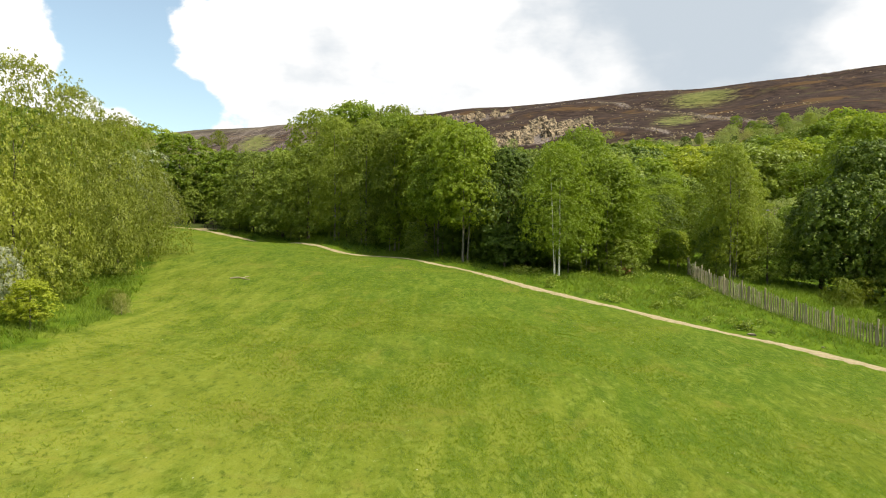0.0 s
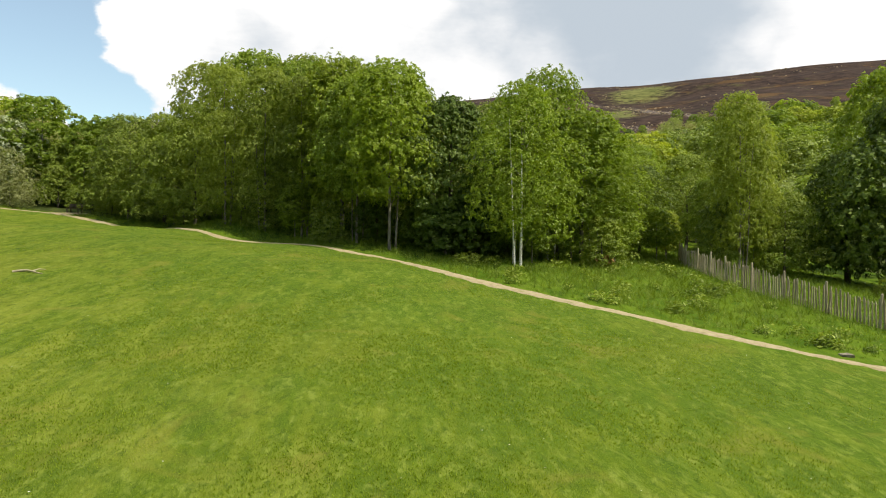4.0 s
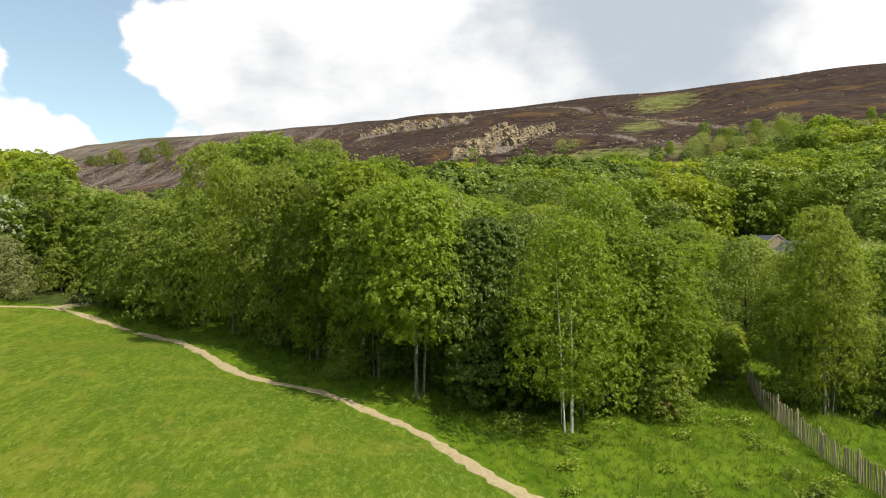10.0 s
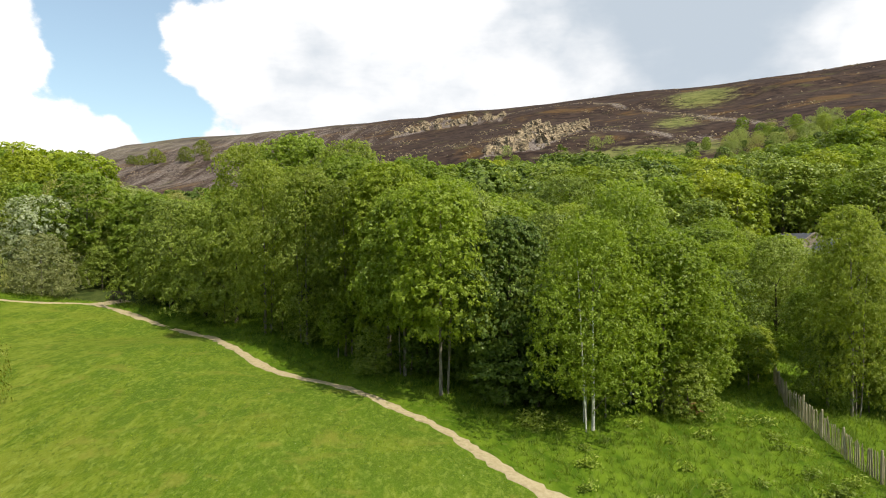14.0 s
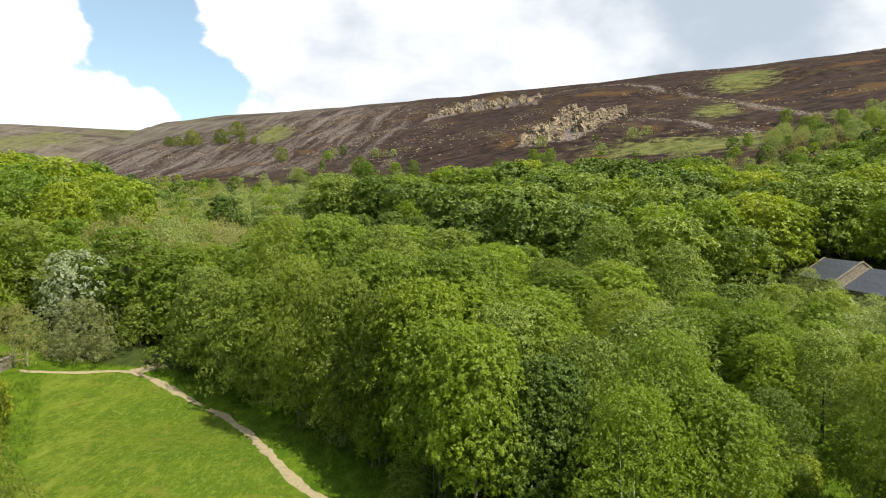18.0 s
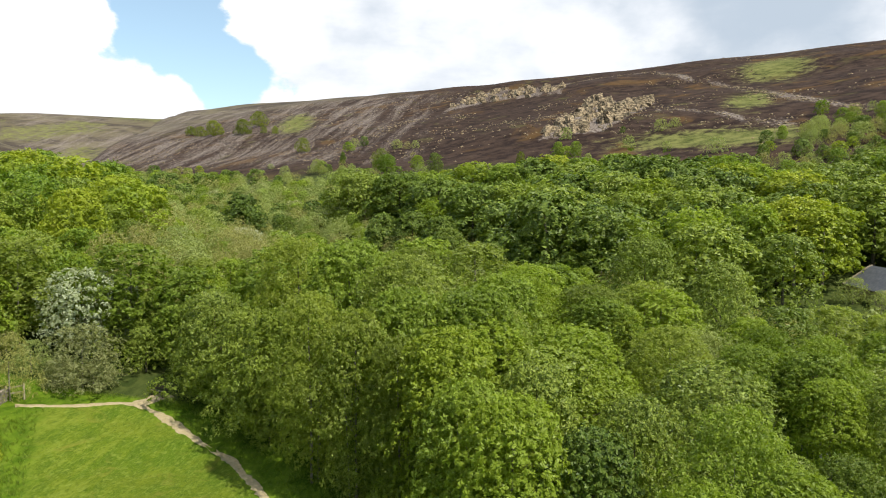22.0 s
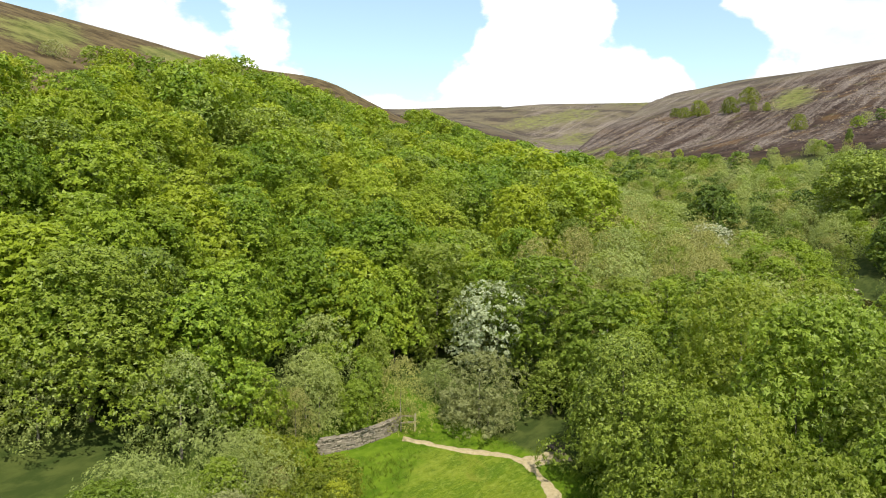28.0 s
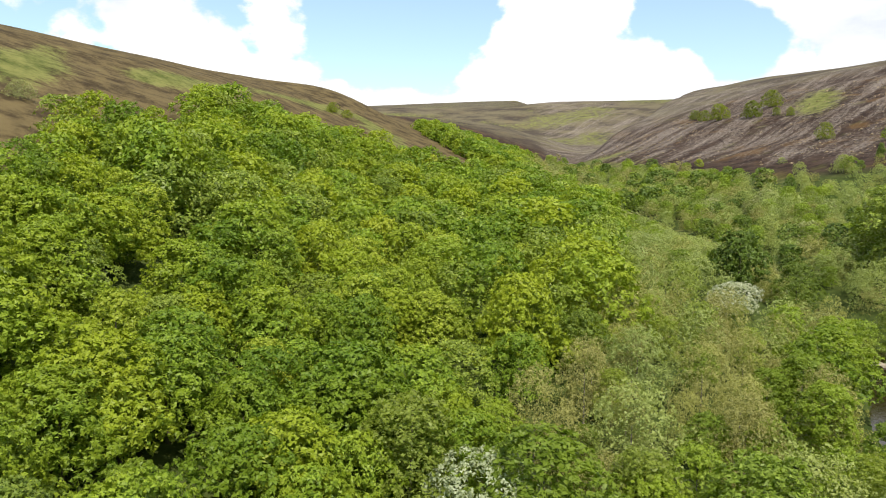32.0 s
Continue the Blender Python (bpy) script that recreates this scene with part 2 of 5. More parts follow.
LEAF = {
    "ash": leaf_material("ash_leaf", (0.105, 0.158, 0.012), (0.325, 0.410, 0.070), (0.255, 0.322, 0.028), 0.46, 0.45),
    "birch": leaf_material("birch_leaf", (0.100, 0.155, 0.010), (0.280, 0.355, 0.048), (0.215, 0.285, 0.020), 0.42, 0.45),
    "alder": leaf_material("alder_leaf", (0.112, 0.150, 0.018), (0.345, 0.400, 0.090), (0.260, 0.306, 0.042), 0.52, 0.45),
    "hedge": leaf_material("hedge_leaf", (0.120, 0.150, 0.015), (0.385, 0.410, 0.078), (0.285, 0.305, 0.036), 0.40, 0.45),
    "sycamore": leaf_material("sycamore_leaf", (0.068, 0.112, 0.010), (0.345, 0.405, 0.070), (0.180, 0.235, 0.022), 0.28, 0.45),
    "oak": leaf_material("oak_leaf", (0.078, 0.142, 0.010), (0.275, 0.365, 0.036), (0.275, 0.315, 0.018)),
    "yellow": leaf_material("young_leaf", (0.165, 0.225, 0.014), (0.370, 0.420, 0.050), (0.345, 0.365, 0.028)),
    "willow": leaf_material("willow_leaf", (0.215, 0.262, 0.076), (0.330, 0.376, 0.118), (0.285, 0.320, 0.088)),
    "silver": leaf_material("whitebeam_leaf", (0.175, 0.215, 0.090), (0.530, 0.560, 0.390), (0.290, 0.325, 0.165)),
    "sallow": leaf_material("sallow_leaf", (0.165, 0.180, 0.062), (0.400, 0.405, 0.195), (0.280, 0.295, 0.110)),
    "dark": leaf_material("dark_leaf", (0.045, 0.085, 0.008), (0.210, 0.275, 0.045), (0.110, 0.160, 0.016), 0.24, 0.5),
    "blossom": leaf_material("may_blossom", (0.160, 0.200, 0.070), (0.620, 0.620, 0.510), (0.450, 0.460, 0.360)),
    "twig": leaf_material("twig", (0.240, 0.228, 0.070), (0.355, 0.340, 0.115), (0.305, 0.305, 0.082), 0.3),
    "gorse": leaf_material("shrub_leaf", (0.101, 0.133, 0.013), (0.230, 0.266, 0.029), (0.198, 0.223, 0.014)),
}


def bark_material(name, a, b, scale=6.0):
    m, n, place = material(name)
    grain = n.noise(n.scaled(place, 1, 1, 0.35), scale, 6.0, 0.65)
    spots = n.noise(n.scaled(place, 1, 1, 3.0), scale * 1.6, 3.0)
    c = n.mix(n.ramp(grain, 0.35, 0.7), a, b)
    c = n.mix(n.ramp(spots, 0.58, 0.66, 0.0, 0.75), c, (a[0] * 0.4, a[1] * 0.4, a[2] * 0.4))
    finish(n, c, 0.85, grain, 0.5, 0.03)
    return m


BARK_PALE = bark_material("birch_bark", (0.42, 0.40, 0.35), (0.78, 0.75, 0.68))
BARK_GREY = bark_material("ash_bark", (0.12, 0.105, 0.08), (0.28, 0.25, 0.20))
BARK_DARK = bark_material("oak_bark", (0.055, 0.045, 0.032), (0.15, 0.125, 0.09))

FALL = (0.03, 1.0)
# the ground: turf, rough grass, woodland floor, heather moor, bare rock
GROUND, n, place = material("ground_cover")
mask = {}
for key in ("mown", "rough", "moor", "green", "stone", "west"):
    a = n.add("ShaderNodeAttribute")
    a.attribute_name = key
    mask[key] = a.outputs["Fac"]
swath = n.scaled(place, 1.0, 0.42, 1.0)
fine = n.noise(swath, 11.0, 5.0, 0.7)
blade = n.noise(swath, 46.0, 3.0, 0.7)
patch = n.noise(swath, 1.1, 5.0, 0.62, 0.4)
broad = n.noise(place, 0.13, 3.0, 0.5, 0.3)
clump = n.noise(swath, 4.6, 6.0, 0.7, 0.5)
hair = n.noise(swath, 120.0, 2.0, 0.6)
turf = n.mix(n.ramp(fine, 0.32, 0.70), (0.058, 0.092, 0.003), (0.095, 0.138, 0.0078))
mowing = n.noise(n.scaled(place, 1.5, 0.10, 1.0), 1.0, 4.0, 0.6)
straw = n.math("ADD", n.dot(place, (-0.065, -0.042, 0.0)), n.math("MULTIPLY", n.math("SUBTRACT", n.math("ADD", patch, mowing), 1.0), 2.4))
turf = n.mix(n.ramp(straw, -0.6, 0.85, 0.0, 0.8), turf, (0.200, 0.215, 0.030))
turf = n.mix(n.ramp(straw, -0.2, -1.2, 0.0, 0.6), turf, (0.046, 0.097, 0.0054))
turf = n.mix(n.ramp(patch, 0.50, 0.68, 0.0, 0.5), turf, (0.127, 0.165, 0.0138))
turf = n.mix(n.ramp(patch, 0.50, 0.33, 0.0, 0.45), turf, (0.039, 0.075, 0.0042))
turf = n.mix(n.ramp(broad, 0.50, 0.68, 0.0, 0.45), turf, (0.117, 0.136, 0.0108))
turf = n.mix(n.ramp(clump, 0.48, 0.68, 0.0, 0.6), turf, (0.191, 0.233, 0.0395))
turf = n.mix(n.ramp(n.noise(swath, 5.8, 6.0, 0.7, 0.4), 0.5, 0.34, 0.0, 0.7), turf, (0.031, 0.063, 0.0036))
turf = n.mix(n.ramp(n.noise(place, 0.45, 4.0, 0.6, 0.8), 0.55, 0.72, 0.0, 0.6), turf, (0.160, 0.152, 0.0240))
turf = n.mix(n.ramp(blade, 0.52, 0.74, 0.0, 0.55), turf, (0.161, 0.204, 0.0247))
turf = n.mix(n.ramp(blade, 0.46, 0.28, 0.0, 0.55), turf, (0.023, 0.049, 0.0030))
turf = n.mix(n.ramp(hair, 0.52, 0.72, 0.0, 0.5), turf, (0.223, 0.265, 0.0553))
long_grass = n.mix(n.ramp(patch, 0.35, 0.65), (0.045, 0.088, 0.004), (0.100, 0.155, 0.010))
long_grass = n.mix(n.ramp(n.noise(place, 3.0, 4.0), 0.55, 0.7, 0.0, 0.5), long_grass, (0.130, 0.160, 0.030))
litter = n.mix(n.ramp(patch, 0.35, 0.65), (0.030, 0.045, 0.010), (0.060, 0.075, 0.018))
wide = n.noise(place, 0.035, 6.0, 0.6, 0.5)
mid = n.noise(n.scaled(place, 1.0, 1.0, 0.6), 0.16, 6.0, 0.62, 0.3)
small = n.noise(place, 0.9, 5.0, 0.7)
fall = n.add("ShaderNodeCombineXYZ", X=n.math("MULTIPLY", n.dot(place, (FALL[1], -FALL[0], 0.0)), 0.11), Y=n.math("MULTIPLY", n.dot(place, (FALL[0], FALL[1], 0.0)), 0.012))
streaks = n.noise(fall, 1.0, 6.0, 0.62, 0.25)
grit = n.noise(n.scaled(place, 1.0, 0.45, 1.0), 0.8, 6.0, 0.78)
heath = n.mix(n.ramp(mid, 0.34, 0.66), (0.017, 0.0105, 0.0085), (0.054, 0.035, 0.025))
heath = n.mix(n.ramp(small, 0.56, 0.74, 0.0, 0.5), heath, (0.085, 0.052, 0.030))
heath = n.mix(n.ramp(wide, 0.55, 0.66, 0.0, 0.6), heath, (0.110, 0.062, 0.020))
heath = n.mix(n.ramp(n.noise(place, 0.06, 5.0, 0.6), 0.58, 0.70, 0.0, 0.5), heath, (0.090, 0.085, 0.026))
heath = n.mix(n.ramp(grit, 0.64, 0.72, 0.0, 0.5), heath, (0.180, 0.140, 0.105))
heath = n.mix(mask["west"], heath, n.mix(n.ramp(n.math("ADD", mid, n.math("MULTIPLY", small, 0.4)), 0.5, 0.85), (0.038, 0.027, 0.014), (0.120, 0.090, 0.042)))
# haze painted in: the moor past some 640 m mixed towards paler, greyer tones
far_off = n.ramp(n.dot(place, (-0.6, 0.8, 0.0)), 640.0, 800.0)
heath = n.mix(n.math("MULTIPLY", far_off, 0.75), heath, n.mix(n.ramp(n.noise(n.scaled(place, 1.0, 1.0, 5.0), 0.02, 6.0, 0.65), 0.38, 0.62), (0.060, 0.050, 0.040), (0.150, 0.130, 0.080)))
pasture = n.mix(n.ramp(n.math("ADD", mid, n.math("MULTIPLY", n.math("SUBTRACT", small, 0.5), 0.5)), 0.32, 0.68), (0.066, 0.082, 0.018), (0.160, 0.160, 0.050))
scree = n.mix(n.ramp(small, 0.36, 0.66), (0.075, 0.056, 0.046), (0.300, 0.255, 0.215))
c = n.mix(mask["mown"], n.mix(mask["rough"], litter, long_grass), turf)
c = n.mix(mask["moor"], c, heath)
bare = n.math("ADD", mask["stone"], n.math("MULTIPLY", n.math("SUBTRACT", streaks, 0.5), 2.1))
bare = n.math("ADD", bare, n.math("MULTIPLY", n.math("SUBTRACT", grit, 0.5), 2.4))
c = n.mix(n.math("MULTIPLY", n.ramp(bare, 0.35, 0.85, 0.0, 0.85), n.ramp(mask["stone"], 0.02, 0.25)), c, scree)
c = n.mix(n.ramp(n.math("ADD", n.math("ADD", mask["green"], n.math("MULTIPLY", n.math("SUBTRACT", mid, 0.5), 1.6)), n.math("MULTIPLY", n.math("SUBTRACT", small, 0.5), 1.2)), 0.30, 0.80, 0.0, 0.92), c, pasture)
lump = n.math("ADD", n.math("MULTIPLY", fine, 0.6), n.math("MULTIPLY", blade, 0.4))
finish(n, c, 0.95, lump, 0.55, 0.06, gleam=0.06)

DIRT, n, place = material("trodden_earth")
g = n.noise(place, 5.0, 6.0, 0.65)
c = n.mix(n.ramp(g, 0.3, 0.7), (0.270, 0.215, 0.116), (0.360, 0.300, 0.178))
c = n.mix(n.ramp(n.noise(place, 45.0, 3.0), 0.55, 0.75, 0.0, 0.3), c, (0.420, 0.362, 0.235))
c = n.mix(n.ramp(n.noise(place, 2.6, 5.0, 0.7), 0.54, 0.70, 0.0, 0.6), c, (0.130, 0.135, 0.030))
finish(n, c, 0.95, g, 0.5, 0.03)

BLADE = leaf_material("grass_blade", (0.100, 0.160, 0.003), (0.250, 0.310, 0.024), (0.170, 0.220, 0.008), 0.5, 0.6)
TALL = leaf_material("long_grass_blade", (0.075, 0.135, 0.008), (0.200, 0.265, 0.028), (0.145, 0.190, 0.018), 0.4, 0.6)

PALE, n, place = material("weathered_chestnut")
g = n.noise(n.scaled(place, 1, 1, 0.12), 26.0, 5.0, 0.65)
whole = n.add("ShaderNodeObjectInfo").outputs["Random"]
c = n.mix(n.ramp(g, 0.3, 0.7), (0.270, 0.228, 0.140), (0.500, 0.440, 0.300))
c = n.mix(n.math("MULTIPLY", whole, 0.5), c, (0.170, 0.132, 0.090))
finish(n, c, 0.9, g, 0.4, 0.01)

ROCK, n, place = material("gritstone")
g = n.noise(n.scaled(place, 1, 1, 1.8), 0.7, 8.0, 0.68, 0.3)
# noise lows run near black: crevice shade painted into the tan stone
c = n.mix(n.ramp(g, 0.36, 0.62), (0.040, 0.030, 0.022), (0.350, 0.270, 0.165))
c = n.mix(n.ramp(n.noise(place, 0.35, 4.0), 0.58, 0.70, 0.0, 0.3), c, (0.108, 0.110, 0.050))
finish(n, c, 0.92, g, 0.7, 0.3)

WALLSTONE, n, place = material("dry_stone")
g = n.noise(place, 6.0, 6.0, 0.65)
whole = n.add("ShaderNodeObjectInfo").outputs["Random"]
c = n.mix(n.ramp(g, 0.3, 0.7), (0.165, 0.138, 0.100), (0.345, 0.300, 0.225))
c = n.mix(n.math("MULTIPLY", whole, 0.5), c, (0.101, 0.090, 0.072))
finish(n, c, 0.95, g, 0.6, 0.03)

SLATE, n, place = material("blue_slate")
g = n.noise(place, 2.5, 5.0, 0.6)
whole = n.add("ShaderNodeObjectInfo").outputs["Random"]
c = n.mix(n.ramp(g, 0.3, 0.7), (0.085, 0.090, 0.105), (0.150, 0.155, 0.172))
c = n.mix(n.math("MULTIPLY", whole, 0.4), c, (0.070, 0.072, 0.085))
finish(n, c, 0.55, g, 0.3, 0.02)

GABLE, n, place = material("buff_stone")
g = n.noise(place, 3.0, 6.0, 0.6)
c = n.mix(n.ramp(g, 0.3, 0.7), (0.238, 0.194, 0.133), (0.382, 0.324, 0.238))
finish(n, c, 0.9, g, 0.4, 0.02)

PANE, n, place = material("window_glass")
finish(n, (0.02, 0.025, 0.03), 0.08)
TIMBER, n, place = material("dark_bench_timber")
g = n.noise(n.scaled(place, 0.3, 1, 1), 20.0, 4.0)
finish(n, n.mix(g, (0.05, 0.038, 0.028), (0.115, 0.09, 0.065)), 0.8, g, 0.3, 0.01)
WATER, n, place = material("peaty_water")
g = n.noise(place, 1.3, 4.0)
b = finish(n, (0.018, 0.012, 0.006), 0.1, g, 0.25, 0.05, gleam=0.2)

DAISY, n, place = material("daisy_petals")
finish(n, n.mix(n.noise(place, 60.0, 2.0), (0.62, 0.62, 0.55), (0.82, 0.82, 0.76)), 0.8)


# ---- building helpers ----
def mesh_from(name, verts, faces, mats, smooth=False, which=None):
    me = bpy.data.meshes.new(name)
    me.from_pydata(verts, [], faces)
    for m in mats:
        me.materials.append(m)
    if which is not None:
        me.polygons.foreach_set("material_index", which)
    if smooth:
        me.polygons.foreach_set("use_smooth", [True] * len(me.polygons))
    me.update()
    return me


def fast_mesh(name, verts, faces, mat, smooth=False):
    """verts (n,3) and equal-sided faces (m,k) as arrays."""
    me = bpy.data.meshes.new(name)
    m, k = faces.shape
    me.vertices.add(len(verts))
    me.vertices.foreach_set("co", np.ascontiguousarray(verts, np.float32).ravel())
    me.loops.add(m * k)
    me.loops.foreach_set("vertex_index", faces.astype(np.int32).ravel())
    me.polygons.add(m)
    me.polygons.foreach_set("loop_start", np.arange(0, m * k, k, dtype=np.int32))
    me.polygons.foreach_set("loop_total", np.full(m, k, np.int32))
    if smooth:
        me.polygons.foreach_set("use_smooth", np.ones(m, bool))
    me.materials.append(mat)
    me.update(calc_edges=True)
    return me


def part(name, data, parent, label=""):
    ob = new(name, data)
    ob.parent = parent
    return tagged(ob, label)


def box_mesh(name, sx, sy, sz, mat, bevel=0.0, jag=0.0, seed=0, sharp=0.0):
    """A box standing on its base, with worn edges; sharp: the share of its height that ends in a point."""
    bm = bmesh.new()
    bmesh.ops.create_cube(bm, size=1.0)
    bmesh.ops.transform(bm, matrix=Matrix.Translation((0, 0, sz / 2)) @ Matrix.Diagonal((sx, sy, sz, 1)), verts=bm.verts)
    if sharp:
        for v in bm.verts:
            if v.co.z > sz * 0.9:
                v.co.x *= 0.25
                v.co.z = sz
    if bevel:
        bmesh.ops.bevel(bm, geom=bm.edges[:], offset=bevel, segments=1, affect="EDGES")
    rng = random.Random(seed)
    for v in bm.verts:
        v.co += Vector((rng.uniform(-jag, jag), rng.uniform(-jag, jag), rng.uniform(-jag, jag)))
    me = bpy.data.meshes.new(name)
    bm.to_mesh(me)
    bm.free()
    me.materials.append(mat)
    return me


def tube(points, radii, sides=6):
    """Vertices and quads of a tapered, bent tube."""
    pts = np.array(points, float)
    verts, faces = [], []
    for k, p in enumerate(pts):
        t = pts[min(k + 1, len(pts) - 1)] - pts[max(k - 1, 0)]
        t = t / (np.linalg.norm(t) + 1e-9)
        a = np.cross(t, (0, 0, 1) if abs(t[2]) < 0.9 else (1, 0, 0))
        a /= np.linalg.norm(a)
        b = np.cross(t, a)
        for j in range(sides):
            w = 2 * math.pi * j / sides
            verts.append(p + radii[k] * (math.cos(w) * a + math.sin(w) * b))
    for k in range(len(pts) - 1):
        for j in range(sides):
            faces.append((k * sides + j, k * sides + (j + 1) % sides, (k + 1) * sides + (j + 1) % sides, (k + 1) * sides + j))
    return verts, faces


def inside(poly, x, y):
    hit = np.zeros(np.shape(x), bool)
    for (ax, ay), (bx, by) in zip(poly, poly[1:] + poly[:1]):
        cross = ((ay > y) != (by > y)) & (x < (bx - ax) * (y - ay) / (by - ay + 1e-12) + ax)
        hit ^= cross
    return hit


def unit(v):
    return v / (np.linalg.norm(v, axis=-1, keepdims=True) + 1e-9)


def line_distance(line, x, y):
    best = np.full(np.shape(x), 1e9)
    for (ax, ay), (bx, by) in zip(line, line[1:]):
        dx, dy = bx - ax, by - ay
        t = np.clip(((x - ax) * dx + (y - ay) * dy) / (dx * dx + dy * dy), 0, 1)
        best = np.minimum(best, np.hypot(x - ax - t * dx, y - ay - t * dy))
    return best


def blob(x, y, cx, cy, rx, ry, turn=0.0):
    a = radians(turn)
    u, v = (x - cx) * math.cos(a) + (y - cy) * math.sin(a), -(x - cx) * math.sin(a) + (y - cy) * math.cos(a)
    return np.exp(-(u / rx) ** 2 - (v / ry) ** 2)


# ---- ground ----
PATH = [(-34.6, 56.0), (-32.9, 57.3), (-31.0, 58.6), (-28.7, 60.4), (-26.7, 60.0), (-23.4, 57.8), (-19.8, 55.0), (-17.0, 53.0), (-12.6, 46.9), (-10.2, 43.6), (-8.3, 41.4),
        (-6.0, 39.4), (-3.9, 37.7), (-1.4, 35.2), (0.3, 33.4), (1.8, 31.3), (3.1, 29.1), (4.2, 27.4), (5.3, 25.7), (6.9, 24.2), (8.9, 22.5), (10.6, 20.8), (12.3, 18.8), (14.4, 16.8), (16.6, 15.0), (18.9, 12.6), (21.4, 6.0), (24.5, -5.0), (28.0, -22.0)]
FENCE = [(20.2, 41.6), (18.8, 37.4), (18.3, 33.6), (17.9, 29.6), (18.2, 26.4), (19.0, 22.2), (20.4, 18.8), (22.2, 15.6), (24.6, 9.5), (28.0, 2.0)]
MOWN = [(-9, -60), (-12, -20), (-12.4, 0), (-13.2, 12), (-16.5, 22), (-20.5, 33), (-26.4, 45.3), (-31.9, 54.6)] + [(x, y - 0.2) for x, y in PATH[1:]] + [(28, -60)]


def graded(stops):
    out = [stops[0][0]]
    for (a, _), (b, step) in zip(stops, stops[1:]):
        k = max(1, round((b - a) / step))
        out += [a + (b - a) * (j + 1) / k for j in range(k)]
    return np.array(out)


gx = graded([(-2800, 0), (-900, 100), (-420, 20), (-120, 6), (-45, 2.5), (45, 0.8), (110, 4), (420, 7), (900, 30), (2800, 120)])
gy = graded([(-1500, 0), (-300, 100), (-40, 15), (-25, 1.5), (66, 0.8), (130, 3), (760, 6), (1500, 30), (3200, 120)])
X, Y = np.meshgrid(gx, gy)
Z = height(X, Y) + 0.03 * ripple(X, Y, 1.9, 7) * (np.abs(X) < 45)
nx, ny = len(gx), len(gy)
idx = np.arange(nx * ny).reshape(ny, nx)
quads = np.stack([idx[:-1, :-1], idx[:-1, 1:], idx[1:, 1:], idx[1:, :-1]], -1).reshape(-1, 4)
ground_mesh = fast_mesh("ground", np.stack([X, Y, Z], -1).reshape(-1, 3), quads, GROUND, True)
U, S = wood_side(X, Y)
Hh = moor_side(X, Y)
mown = inside(MOWN, X, Y).astype(float)
open_land = ((np.abs(X + 3) < 40) & (Y < 62)).astype(float)
wood_top = np.interp(S, [-120, 57, 84, 119, 156, 196, 240, 420], [62, 60, 73, 80, 77, 58, 38, 26])
moor = np.maximum(sstep(228, 262, Hh + 10 * ripple(X, Y, 30, 8)), sstep(0, 6, U - wood_top + 3 * ripple(X, Y, 25, 9)))
moor = np.maximum(moor, sstep(640, 720, -0.6 * X + 0.8 * Y))
green = 1.0 * blob(X, Y, 84, 290, 46, 20, -30) + 1.0 * blob(X, Y, 120, 372, 12, 34, -20) + 1.0 * blob(X, Y, 178, 500, 24, 60, -20) + 1.0 * blob(X, Y, -170, 580, 16, 52, 16)
green += 0.7 * blob(X, Y, -182, 84, 8, 18, 40) + 0.85 * blob(X, Y, -214, 138, 7, 18, 30) + 0.6 * blob(X, Y, -258, 214, 9, 20, 35) + 0.7 * blob(X, Y, -246, 240, 10, 24, 40) + 0.9 * blob(X, Y, -295, 478, 40, 16, -40)
green += 0.58 * sstep(660, 780, -0.6 * X + 0.8 * Y) * sstep(-410, -480, X) * sstep(-0.1, 0.5, ripple(X, Y, 46, 6))
green += 0.8 * blob(X, Y, -248, 446, 16, 34, 30) + 0.7 * blob(X, Y, -300, 508, 34, 14, 30) + 0.6 * blob(X, Y, -118, 336, 24, 8, 30) + 0.7 * blob(X, Y, -118, 256, 14, 10)
for line, much in (([(-206, 120), (-218, 133), (-254, 190), (-270, 238)], 0.8), ([(-270, 248), (-249, 248), (-222, 228)], 0.8), ([(-160, 72), (-172, 81), (-218, 103)], 0.7)):
    green += much * np.exp(-(line_distance(line, X, Y) / 5.5) ** 2)
BOWL = [(15, 338), (38, 396), (55, 476), (62, 452), (84, 438), (82, 412), (62, 366), (46, 336)]
STEP = [(-46, 556), (-30, 604), (-4, 630), (32, 614), (46, 560), (40, 524), (6, 552)]
across = -0.866 * X + 0.5 * Y
streak = sstep(0.0, 1.0, ripple(across, 0.16 * Hh, 7.0, 13)) * sstep(-0.6, 0.5, ripple(X, Y, 48, 14))
east_side = (river_at(X, Y)[2] < 0)
stone = sstep(255, 300, Hh) * sstep(10, -90, X) * 0.42 * east_side * sstep(660, 560, Hh)
stone += 0.10 * sstep(250, 275, Hh) * sstep(-50, -130, X) * east_side * sstep(700, 620, Hh)
stone += 0.75 * inside(BOWL, X, Y) + 0.6 * inside(STEP, X, Y)
STONE_LINES = [[(30, 622), (63, 608), (88, 590), (114, 584), (124, 516), (133, 451), (136, 401), (137, 358), (139, 315), (144, 275)], [(79, 374), (96, 341), (111, 299)]]
for line in STONE_LINES:
    stone += 0.7 * np.exp(-(line_distance(line, X, Y) / 4.5) ** 2)
for key, values in (("mown", mown), ("rough", np.maximum(open_land, sstep(40, 20, Hh)) * sstep(3, -3, U)), ("moor", moor), ("green", green), ("stone", stone), ("west", (U > -5) * (river_at(X, Y)[2] > 0) * sstep(620, 560, -0.6 * X + 0.8 * Y))):
    a = ground_mesh.attributes.new(key, "FLOAT", "POINT")
    a.data.foreach_set("value", np.clip(values, 0, 1).astype(np.float32).ravel())
